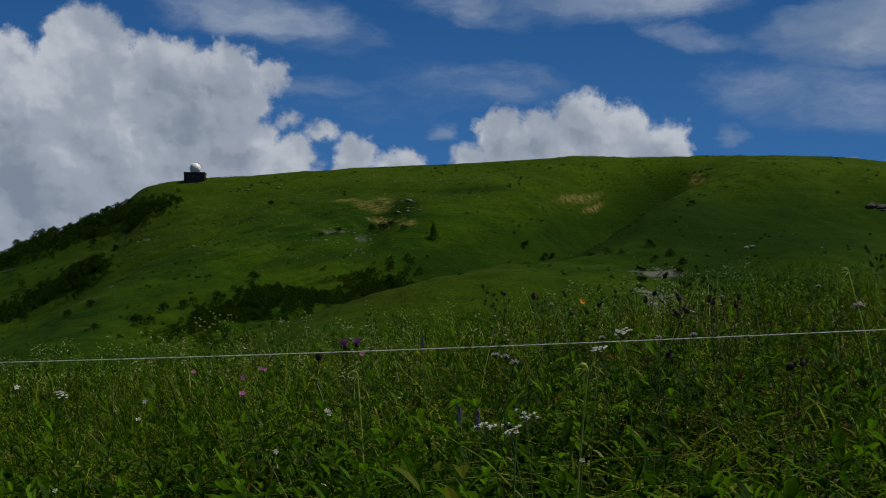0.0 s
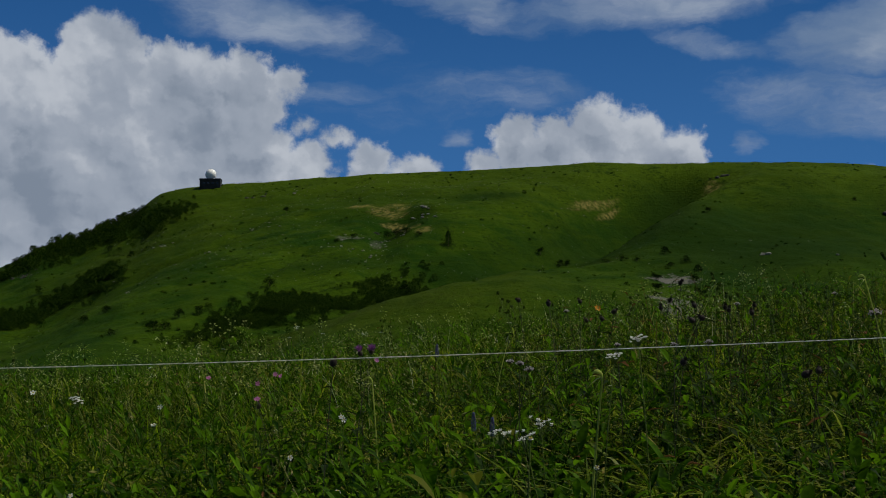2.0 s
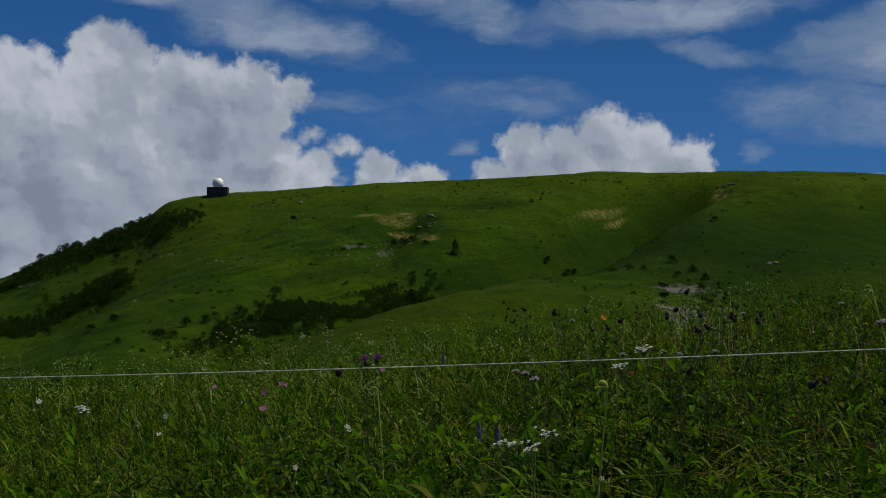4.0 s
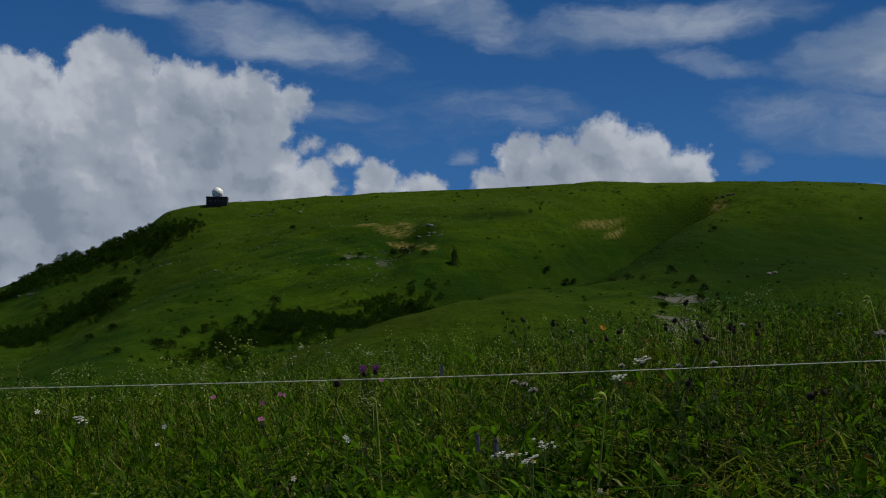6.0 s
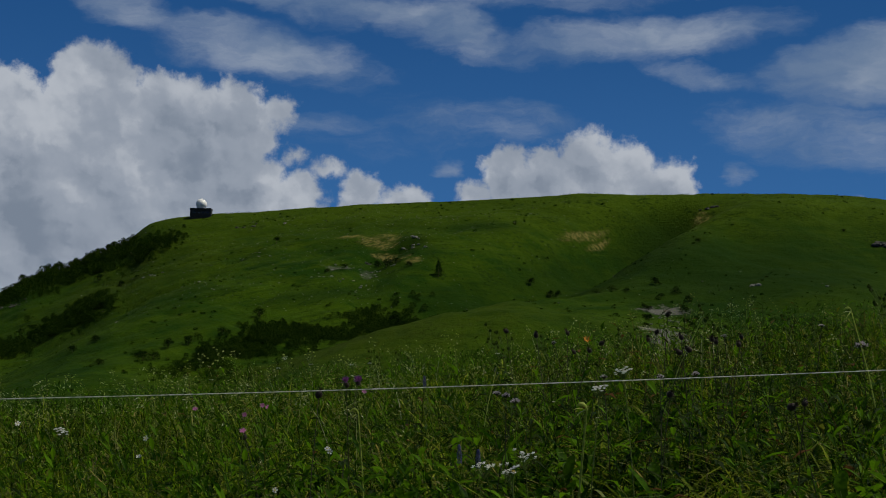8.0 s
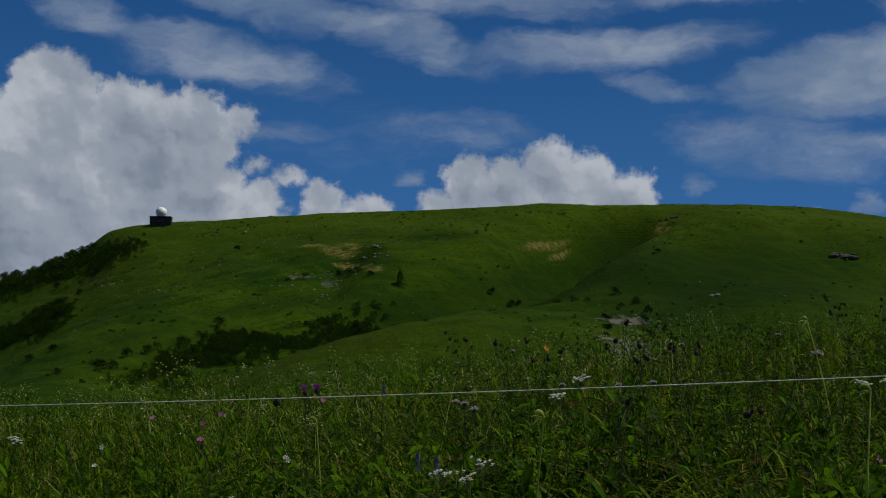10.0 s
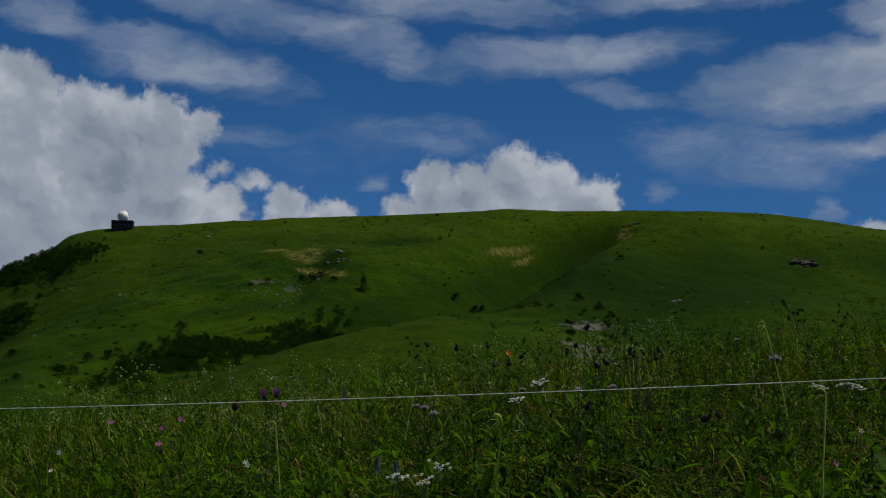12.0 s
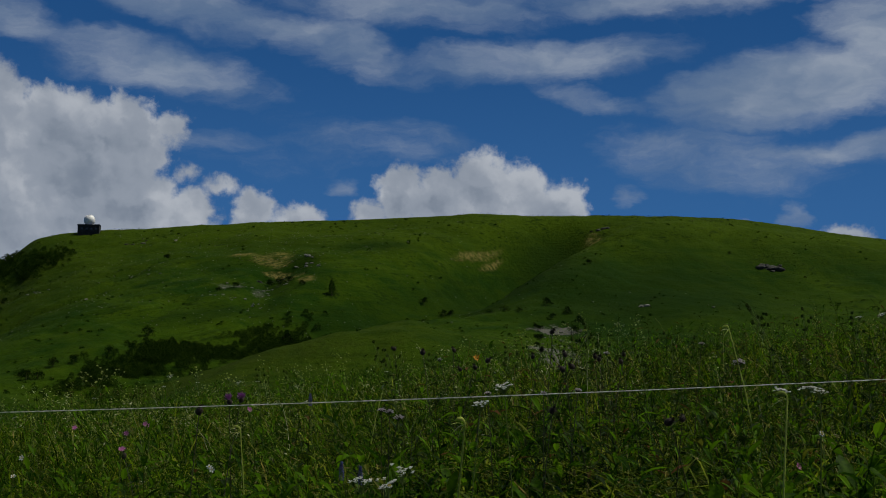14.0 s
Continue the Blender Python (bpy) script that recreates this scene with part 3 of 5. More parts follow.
conifer(-4.8, 629.5, 8.2, 3, "dark pointed conifer standing alone on the grass slope")
LONE = "low dark green bush on the grass slope"
SMALL = ((-100.3, 722, 4.2, 4.5), (44.5, 665, 4.2, 4.4), (-24, 558.5, 6.0, 6.5), (-289.0, 838.0, 6.0, 7.5), (-219.5, 848.0, 3.0, 3.4))
for i, (x, y, tall, wide) in enumerate(SMALL):
    broadleaf("small_tree", x, y, tall, wide, 40 + i, "small dark broadleaf tree standing alone on the slope", group="small trees on the slope")
BUSHES = ((42.5, 628, 4.0, 7.0), (54.5, 660, 3.6, 4.2), (58.5, 663, 3.4, 3.6), (71.4, 599, 2.2, 4.5), (76.5, 575.5, 2.2, 4.2), (82.5, 571.5, 2.2, 3.6),
          (99.6, 595.5, 3.4, 4.2), (103.9, 564.5, 3.4, 4.4), (95.9, 558.5, 2.2, 3.0), (85.8, 531.5, 2.6, 3.4),
          (101.7, 532, 2.8, 3.6), (106.5, 550, 3.0, 3.8), (84.5, 535, 2.2, 3.0), (79.0, 498, 2.4, 3.0), (76.0, 470, 2.2, 3.0), (92.5, 470, 2.2, 3.0),
          (-32.5, 653.5, 4.2, 6.5), (-37.5, 659, 3.2, 4.4), (-27.5, 652, 3.4, 5.0), (-62.2, 635.5, 2.2, 3.0), (-54, 642.5, 2.6, 4.0), (-20.1, 640, 2.6, 4.0),
          (-214.7, 759, 3.4, 4.2), (-187.8, 709.5, 3.6, 4.2), (-148.5, 521, 3.2, 4.0), (-154.7, 510.5, 3.0, 4.0), (-114.4, 465, 4.0, 6.0),
          (-110.9, 468, 3.4, 5.0), (-109.8, 486.5, 3.4, 4.0), (-103.1, 491.5, 3.6, 4.6), (-83.6, 547.5, 4.0, 6.0), (-92.2, 506, 3.2, 4.6),
          (136.4, 675, 2.6, 3.4), (-21.2, 550.5, 4.2, 6.0), (232.9, 727, 2.0, 3.0), (-98.0, 455, 2.6, 3.6), (-118.0, 470, 2.4, 3.4), (-128.0, 455, 2.6, 3.6),
          (82.0, 505, 2.2, 3.0), (101.0, 505, 2.2, 3.0), (95.0, 490, 2.0, 2.8), (70.0, 440, 2.0, 2.6), (88.0, 425, 1.8, 2.4))
for i, (x, y, tall, wide) in enumerate(BUSHES):
    broadleaf("bush", x, y, tall * 1.0, wide * 1.15, 100 + i, LONE, "bush", "bushes on the slope", clumps=6, pieces=90, stem=0.12, full=0.25)


def wood(name, label, spots, tall, seed, pieces=120):
    """A far wood whose single trees cannot be counted: trunks and lumpy crowns of leaf clumps."""
    r = np.random.default_rng(seed)
    leaves, n = Heap(), 0
    for x, y in spots:
        h = tall * (0.6 + 0.7 * r.random())
        z = float(height(x, y))
        w = h * (0.55 + 0.25 * r.random())
        for k in range(2):
            c = (x + r.normal() * w * 0.3, y + r.normal() * w * 0.3, z + h * (0.30 + 0.30 * k))
            leaves.add(leaf_rim(r, pieces, h * 0.075, c, (w * (0.8 - 0.2 * k), w * (0.8 - 0.2 * k), h * (0.42 - 0.06 * k))), [(0, 1, 2), (0, 2, 3)])
        a = np.linspace(0, 2 * math.pi, 5, endpoint=False)
        ring = np.stack([np.cos(a), np.sin(a), np.zeros(5)], -1) * h * 0.025
        stem = np.vstack([ring + (x, y, z - 0.4), ring * 0.5 + (x, y, z + h * 0.5)])[None]
        leaves.add(stem, [(j, (j + 1) % 5, 5 + (j + 1) % 5, 5 + j) for j in range(5)])
    return tagged(new(name, leaves.mesh(name, WOOD_LEAF)), label, "wood", kind="stuff")


def strewn(seed, count, lines, across):
    """Spots strewn along a line of points in plan, by a spread across it."""
    r = np.random.default_rng(seed)
    pts = np.array(lines, float)
    k = r.random(count) * (len(pts) - 1)
    i = np.minimum(k.astype(int), len(pts) - 2)
    p = pts[i] + (pts[i + 1] - pts[i]) * (k - i)[:, None]
    return p + r.normal(size=(count, 2)) * np.array(across)


wood("hollow_wood", "dense dark green shrub wood filling the hollow", strewn(1, 640, ((-96, 464), (-85, 488), (-76, 508), (-66, 512), (-54, 517), (-41, 543), (-27, 561), (-13, 573)), (4, 12)), 3.0, 11, 110)
wood("hollow_edge_wood", "dark shrubs thinning out below the hollow", strewn(6, 60, ((-100, 448), (-90, 462), (-82, 440), (-66, 412)), (5, 7)), 2.8, 16, 60)
wood("ridge_wood", "dense dark wood along the falling ridge", strewn(2, 380, ((-330, 776), (-296, 782), (-280, 792), (-271, 829), (-254, 832), (-238, 829), (-228, 828), (-212, 819)), (4, 14)), 4.6, 12)
wood("ridge_wood", "dense dark wood hanging below the ridge", strewn(9, 400, ((-290, 785), (-258, 796), (-236, 798), (-214, 798), (-196, 785), (-182, 768), (-170, 776)), (5, 13)), 3.2, 19)
wood("flank_wood", "dark wood in the fold of the flank", strewn(3, 500, ((-256, 640), (-235, 638), (-220, 653), (-207, 670), (-193, 660), (-180, 645)), (5, 13)), 3.6, 13)
# thin rows of shrubs along old tracks across the slope
for i, (ledge, count, word) in enumerate(zip(LEDGES, (90, 80, 40), ("a ledge of the slope", "the ledge above the hollow", "the ledge below the ridge wood"))):
    wood("shrub_row", "thin row of low shrubs along " + word, strewn(31 + i, count, ledge, (2.5, 4.0)), 1.1, 31 + i, 30)


wood("ridge_scrub", "low dark scrub along the ridge line", strewn(7, 170, ((80, 853), (120, 854), (170, 854), (235, 853)), (4, 1.5)), 0.9, 17, 20)
wood("ridge_scrub", "low dark scrub beside the radar station", strewn(8, 40, ((-160, 849), (-140, 851), (-110, 852)), (4, 1.5)), 0.8, 18, 20)


def rock(bm, r, centre, size):
    made = bmesh.ops.create_icosphere(bm, subdivisions=2, radius=1.0)["verts"]
    turn = Euler((r.random() * 6, r.random() * 6, r.random() * 6)).to_matrix()
    cuts = [(Vector(r.normal(size=3)).normalized(), 0.55 + 0.3 * r.random()) for _ in range(7)]
    for v in made:
        p = v.co.copy()
        for axis, most in cuts:
            over = p.dot(axis) - most
            if over > 0:
                p -= axis * over
        p += p.normalized() * 0.08 * noise.noise(p * 2.3 + Vector(centre) * 0.1)
        v.co = turn @ p
        v.co = Vector((v.co.x * size[0], v.co.y * size[1], v.co.z * size[2])) + Vector(centre)


def outcrop(x, y, stones, spread, size, mat, seed, label):
    r = np.random.default_rng(seed)
    t = thing("rock_outcrop", on_ground(x, y), label, "rock", "rock outcrops on the slope")
    for k in range(stones):
        dx, dy = r.normal() * spread[0], r.normal() * spread[1]
        s = size * (0.5 + r.random())
        bm = bmesh.new()
        rock(bm, r, (dx, dy, float(height(x + dx, y + dy)) - float(height(x, y)) + s * 0.12), (s * 1.3, s, s * 0.6))
        part("boulder", bm, mat, t)
    return t


outcrop(252.0, 716, 13, (4.4, 2.4), 2.3, DARK_STONE, 1, "dark broken rock outcrop in the grass slope")
outcrop(171.2, 818, 7, (3.6, 1.5), 1.0, DARK_STONE, 2, "small dark rocks at the head of a worn track")
outcrop(-18.5, 691.5, 12, (3.0, 6.0), 0.9, STONE, 3, "pale grey stones heaped in the grass")
outcrop(-40.8, 620, 14, (4.0, 14.0), 0.5, STONE, 4, "pale stones strewn down a dry gully")
outcrop(-38, 671, 8, (6.0, 3.0), 0.9, DARK_STONE, 5, "dark stones beside low bushes")
outcrop(-128.7, 795, 6, (4.0, 3.0), 0.9, DARK_STONE, 6, "dark stones near the ridge")
outcrop(-105.9, 801.5, 5, (3.0, 3.0), 0.7, STONE, 7, "pale stones near the ridge")
outcrop(143.6, 577.5, 4, (1.2, 0.8), 1.3, STONE, 8, "pale boulders lying alone in the grass")
outcrop(-268.0, 764.0, 10, (4.0, 5.0), 0.8, DARK_STONE, 9, "grey stones among shrubs on the flank")
outcrop(88.0, 500.0, 14, (4.0, 16.0), 0.55, STONE, 10, "grey stones strewn over bare gravel")
outcrop(82.0, 452.0, 12, (4.0, 12.0), 0.45, STONE, 15, "grey stones strewn over bare gravel")
outcrop(-168.0, 690.0, 7, (6.0, 4.0), 0.6, STONE, 11, "pale stones in a line across the slope")
outcrop(-133.0, 645.0, 8, (8.0, 5.0), 0.55, STONE, 12, "pale stones in a line across the slope")
outcrop(-113.0, 698.0, 8, (8.0, 5.0), 0.6, STONE, 13, "pale stones in a line across the slope")
outcrop(-60.0, 620.0, 9, (9.0, 5.0), 0.5, STONE, 14, "pale stones in a line across the slope")
outcrop(-50.0, 648.0, 16, (13.0, 3.0), 0.5, STONE, 17, "pale scree below a dry bank")
outcrop(-266.0, 768.0, 8, (5.0, 6.0), 0.8, DARK_STONE, 16, "grey stones among shrubs below the ridge")
for i, (x, y, s) in enumerate(((123.7, 601.5, 0.8), (176.2, 575.5, 0.7), (47.8, 535, 0.8), (36.9, 554.5, 0.6), (146.8, 622, 0.5), (-112.8, 596, 0.6), (-129.5, 676, 0.7))):
    outcrop(x, y, 1, (0.1, 0.1), s, STONE, 20 + i, "single pale boulder lying in the grass")

# small stones all over the slope, past counting
r = np.random.default_rng(5)
heap = Heap()
n = 1500
sx = r.normal(size=n) * 95 - 55
sy = 560 + 270 * r.random(n)
keep = np.abs(sx / sy) < 0.42
sx, sy = sx[keep], sy[keep]
size = 0.15 + 0.30 * r.random(len(sx)) ** 3
corner = np.array([(1, 0, 0), (0.2, 0.9, 0.1), (-0.9, 0.4, 0), (-0.6, -0.8, 0.1), (0.4, -0.9, 0), (0.1, 0.1, 0.8), (0, 0, -0.6)])
stones = corner[None] * size[:, None, None] * (0.7 + 0.6 * r.random((len(sx), 7, 1))) + np.stack([sx, sy, height(sx, sy) + 0.1], -1)[:, None]
heap.add(stones, [(i, (i + 1) % 5, 5) for i in range(5)] + [((i + 1) % 5, i, 6) for i in range(5)])
tagged(new("loose_stones", heap.mesh("loose_stones", STONE)), "small pale stones scattered over the grass slope", "stones", kind="stuff")

# low tussocks and dwarf shrubs on the slope
heap = Heap()
n = 2600
sx, sy = (r.random(n) - 0.5) * 640, 420 + 430 * r.random(n)
keep = (np.abs(sx / sy) < 0.45) & (value_noise(sx / 30 + 9, sy / 30) > 0.52)
for x, y in zip(sx[keep], sy[keep]):
    w = 0.35 + 0.9 * r.random() ** 2
    heap.add(leaf_rim(r, 16, 0.45 * w, (x, y, float(height(x, y)) + 0.2 * w), (w, w, 0.55 * w)), [(0, 1, 2), (0, 2, 3)])
tagged(new("low_shrubs", heap.mesh("low_shrubs", TUSSOCK)), "low dark tussocks and dwarf shrubs dotting the slope", "shrubs", kind="stuff")


# ---- meadow ----
GRASS = leaf_material("meadow_grass", (0.003, 0.013, 0.0004), (0.128, 0.205, 0.003), (0.22, 0.19, 0.04), 0.06, 0.55, 0.42, 0.02)
BRIGHT_GRASS = leaf_material("arching_grass", (0.020, 0.050, 0.001), (0.28, 0.33, 0.020), (0.26, 0.22, 0.06), 0.10, 0.45, 0.4, 0.09)
HERB = leaf_material("herb_leaf", (0.006, 0.026, 0.0010), (0.098, 0.215, 0.005), (0.10, 0.12, 0.012), 0.03, 0.5, 0.48, 0.03)
DARK_HERB = leaf_material("dark_herb_leaf", (0.008, 0.020, 0.002), (0.032, 0.055, 0.005), (0.09, 0.045, 0.015), 0.10, 0.6, 0.3, 0.05)
STRAW = leaf_material("seeding_grass", (0.10, 0.11, 0.02), (0.22, 0.21, 0.05), (0.30, 0.24, 0.08), 0.2, 0.6, 0.3)
PALE_BUD = leaf_material("small_pale_buds", (0.16, 0.20, 0.035), (0.36, 0.40, 0.11), (0.50, 0.50, 0.34), 0.25, 0.6, 0.3)
STEM_GREEN = plain_material("green_stem", (0.045, 0.080, 0.007), (0.10, 0.145, 0.014), 60.0, 0.6, 0.1, 0.001)
STEM_DARK = plain_material("dark_stem", (0.014, 0.016, 0.006), (0.04, 0.042, 0.016), 60.0, 0.7, 0.1, 0.001)
STEM_PALE = plain_material("pale_stem", (0.18, 0.24, 0.025), (0.33, 0.38, 0.06), 60.0, 0.6, 0.1, 0.001)
WHITE_PETAL = leaf_material("white_petal", (0.62, 0.63, 0.60), (0.80, 0.80, 0.78), (0.70, 0.68, 0.60), 0.1, 0.6, 0.3)
PINK_PETAL = leaf_material("pink_petal", (0.27, 0.07, 0.20), (0.42, 0.15, 0.32), (0.5, 0.2, 0.4), 0.1, 0.6, 0.3)
PURPLE_FLORET = leaf_material("purple_floret", (0.16, 0.035, 0.19), (0.36, 0.12, 0.38), (0.3, 0.08, 0.3), 0.1, 0.6, 0.3)
LILAC_FLORET = leaf_material("lilac_floret", (0.38, 0.32, 0.38), (0.60, 0.54, 0.58), (0.6, 0.55, 0.6), 0.1, 0.6, 0.3)
BLUE_FLORET = leaf_material("blue_floret", (0.05, 0.05, 0.16), (0.12, 0.13, 0.32), (0.15, 0.14, 0.3), 0.1, 0.6, 0.3)
ORANGE_PETAL = leaf_material("orange_petal", (0.70, 0.24, 0.02), (0.85, 0.36, 0.04), (0.8, 0.3, 0.03), 0.1, 0.5, 0.3)
DARK_BRACT = plain_material("dark_bract", (0.012, 0.009, 0.007), (0.038, 0.024, 0.018), 150.0, 0.8, 0.8, 0.002)
YELLOW = plain_material("yellow_stamen", (0.5, 0.36, 0.05), (0.65, 0.5, 0.1), 80.0)

r = np.random.default_rng(21)


def spread_front(count, y0, y1, half=0.66):
    """Spots in the meadow between two depths, thinning out evenly with distance."""
    y = y0 + (y1 - y0) * r.random(count)
    x = (0.04 + (r.random(count) * 2 - 1) * half) * (y + 0.4)
    return x, y


def growth(x, y):
    """How tall the grass stands."""
    return 0.38 + 0.13 * smooth(-0.08, 0.22, x / np.maximum(y, 1.0)) * smooth(3.5, 6.0, y) + 0.28 * value_noise(x / 0.9 + 5, y / 0.9 + 5) + 0.08 * value_noise(x / 0.25, y / 0.25)


def ribbons(x, y, z, tall, wide, bend, heading, up=1.0, levels=(0.0, 0.32, 0.62, 0.85)):
    """Curved blades, tapering to a point, that arch over towards their heading."""
    n = len(x)
    ca, sa = np.cos(heading), np.sin(heading)
    side = np.stack([-sa, ca, np.zeros(n)], -1)
    base = np.stack([x, y, z], -1)
    rows = []
    for k in (*levels, 1.0):
        reach, lift = tall * bend * k ** 2.2, tall * up * (k - 0.42 * bend * k ** 3)
        mid = base + np.stack([ca * reach, sa * reach, lift], -1)
        if k < 1.0:
            half = (wide * 0.5 * (1 - k ** 2.2) ** 0.8 * (0.65 + 0.35 * min(1, k * 4)))[:, None]
            rows += [mid - side * half, mid + side * half]
        else:
            rows.append(mid)
    m = 2 * len(levels)
    return np.stack(rows, 1), [(i, i + 1, i + 3, i + 2) for i in range(0, m - 2, 2)] + [(m - 2, m - 1, m)]


def blades_mesh(name, x, y, low, high, wide, mat, bend=(0.25, 1.1), wind=0.35):
    n = len(x)
    heap = Heap()
    tall = growth(x, y) * (low + (high - low) * r.random(n))
    heading = np.where(r.random(n) < wind, math.pi + r.normal(size=n) * 0.8, r.random(n) * 2 * math.pi)
    width = wide * (0.55 + 0.9 * r.random(n))
    heap.add(*ribbons(x, y, height(x, y) - 0.02, tall, width, bend[0] + (bend[1] - bend[0]) * r.random(n) ** 1.4, heading))
    return new(name, heap.mesh(name, mat))


x, y = spread_front(24000, 1.7, 6.0)
tagged(blades_mesh("meadow_grass", x, y, 0.40, 1.10, 0.009, GRASS, (0.45, 1.7)), "dense lush green meadow grass with bent blades", "grass", kind="stuff")
x, y = spread_front(34000, 5.5, 17.5, 0.62)
tagged(blades_mesh("meadow_grass", x, y, 0.45, 1.2, 0.012, GRASS, (0.4, 1.6)), "dense green meadow grass on the crest", "grass", kind="stuff")
# broad upright leaves low in front, and long bright blades that arch over
x, y = spread_front(2200, 1.8, 4.8)
tagged(blades_mesh("upright_leaves", x, y, 0.6, 1.10, 0.028, HERB, (0.2, 1.2), 0.2), "broad upright pointed leaves in the near meadow", "plants", kind="stuff")
x, y = spread_front(5200, 1.8, 5.5)
keep = (x / y > 0.1) | (r.random(len(x)) < 0.35)
x, y = x[keep], y[keep]
tagged(blades_mesh("arching_grass", x, y, 0.6, 1.3, 0.011, BRIGHT_GRASS, (0.7, 1.9), 0.3), "long bright arching grass blades", "grass", kind="stuff")
x, y = spread_front(13000, 4.5, 15.5)
tagged(blades_mesh("arching_grass", x, y, 0.6, 1.25, 0.012, BRIGHT_GRASS, (0.6, 1.9), 0.4), "long pale green grass blades bent by the wind", "grass", kind="stuff")
x, y = spread_front(1700, 2.2, 13.0)
tagged(blades_mesh("dry_grass", x, y, 0.7, 1.15, 0.0055, STRAW, (0.5, 1.8), 0.3), "thin straw-coloured grass blades among the green", "grass", kind="stuff")
# the same meadow goes on all round
x, y = (r.random(46000) * 2 - 1) * 14, -8 + 26 * r.random(46000)
keep = ((np.abs(x) > 0.60 * (y + 0.4)) | (y < 1.7)) & (np.hypot(x, y) > 1.3)
tagged(blades_mesh("meadow_grass", x[keep], y[keep], 0.5, 1.3, 0.026, GRASS, (0.4, 1.7)), "thick green meadow grass round about", "grass", kind="stuff")


# trodden low grass where the camera stands
x, y = (r.random(3000) * 2 - 1) * 1.5, (r.random(3000) * 2 - 1) * 1.5
tagged(blades_mesh("trodden_grass", x, y, 0.12, 0.45, 0.008, GRASS, (0.8, 1.9)), "low trodden green grass", "grass", kind="stuff")


def leaves_at(heap, base, along, length, width, droop, fold=0.22, fine=True):
    """Broad pointed leaves with a folded midrib. base, along: n x 3."""
    n = len(base)
    flat = along.copy()
    flat[:, 2] = 0
    flat /= np.linalg.norm(flat, axis=1)[:, None] + 1e-6
    side = np.stack([-flat[:, 1], flat[:, 0], np.zeros(n)], -1)
    rows = []
    levels = ((0.0, 0.12), (0.22, 0.75), (0.5, 1.0), (0.78, 0.62)) if fine else ((0.0, 0.15), (0.42, 1.0))
    for k, w in levels:
        mid = base + along * (length * k)[:, None]
        mid[:, 2] -= droop * length * k ** 2
        half = side * (width * 0.5 * w)[:, None]
        lift = np.zeros((n, 3))
        lift[:, 2] = width * w * fold
        rows += [mid - half + lift, mid, mid + half + lift]
    tip = base + along * length[:, None]
    tip[:, 2] -= droop * length
    rows.append(tip)
    faces = []
    m = 3 * len(levels) - 3
    for i in range(0, m, 3):
        faces += [(i, i + 1, i + 4, i + 3), (i + 1, i + 2, i + 5, i + 4)]
    heap.add(np.stack(rows, 1), faces + [(m, m + 1, m + 3), (m + 1, m + 2, m + 3)])


def herb_stand(name, x, y, tall_low, tall_high, per, size, mat, label, slim=0.32, upright=0.5, top=1.0, fine=False):
    """Leafy herbs: thin stems with pointed leaves set round them."""
    heap = Heap()
    n = len(x)
    tall = growth(x, y) * (tall_low + (tall_high - tall_low) * r.random(n))
    lean = r.normal(size=(n, 2)) * 0.32 + np.array([-0.05, 0.0])
    ground_z = height(x, y)
    base = np.stack([x, y, ground_z - 0.02], -1)
    up = np.stack([lean[:, 0] * tall, lean[:, 1] * tall, tall], -1)
    thick = 0.0022 + 0.0018 * r.random(n)
    ring = np.array([(1, 0, 0), (-0.5, 0.87, 0), (-0.5, -0.87, 0)])
    stem = np.concatenate([base[:, None] + ring * thick[:, None, None], (base + up)[:, None] + ring * thick[:, None, None] * 0.45], 1)
    heap.add(stem, [(0, 1, 4, 3), (1, 2, 5, 4), (2, 0, 3, 5)])
    for k in range(per):
        f = ((k + 0.4 + 0.7 * r.random(n)) / (per + 0.1)) ** 0.62 * top
        a = k * 2.4 + r.random(n) * 1.2
        rise = upright * (0.4 + 0.9 * r.random(n))
        along = np.stack([np.cos(a), np.sin(a), rise], -1)
        along /= np.linalg.norm(along, axis=1)[:, None]
        length = size * (0.6 + 0.8 * r.random(n)) * (1.15 - 0.55 * f)
        leaves_at(heap, base + up * f[:, None], along, length, length * slim * (0.7 + 0.6 * r.random(n)), 0.1 + 0.4 * r.random(n), fine=fine)
    return tagged(new(name, heap.mesh(name, mat)), label, "plants", kind="stuff")


x, y = spread_front(2200, 1.8, 5.5)
keep = (x / y < 0.12) | (value_noise(x * 1.3 + 3, y * 1.3) > 0.62)
x, y = x[keep], y[keep]
herb_stand("broad_leaved_herbs", x, y, 0.55, 1.12, 8, 0.15, HERB, "broad-leaved green herbs low in the meadow", 0.25, 1.15, fine=True)
x, y = spread_front(2000, 5.0, 16.5)
herb_stand("broad_leaved_herbs", x, y, 0.5, 1.15, 8, 0.16, HERB, "broad-leaved green herbs in the meadow", 0.18, 1.2)
x, y = spread_front(1000, 2.6, 9.0)
herb_stand("slender_herbs", x, y, 0.7, 1.15, 15, 0.11, HERB, "slender small-leaved herbs among the grass", 0.20, 1.2)
x, y = spread_front(1800, 8.0, 16.5)
herb_stand("slender_herbs", x, y, 0.65, 1.15, 14, 0.12, HERB, "slender small-leaved herbs on the crest", 0.17, 1.1)
x, y = spread_front(1300, 4.2, 15.5)
keep = (x / y > 0.05) | (value_noise(x, y) > 0.72)
herb_stand("dark_herbs", x[keep], y[keep], 0.8, 1.35, 11, 0.10, DARK_HERB, "dark leafy herbs going to seed in the meadow", 0.3, 0.7)


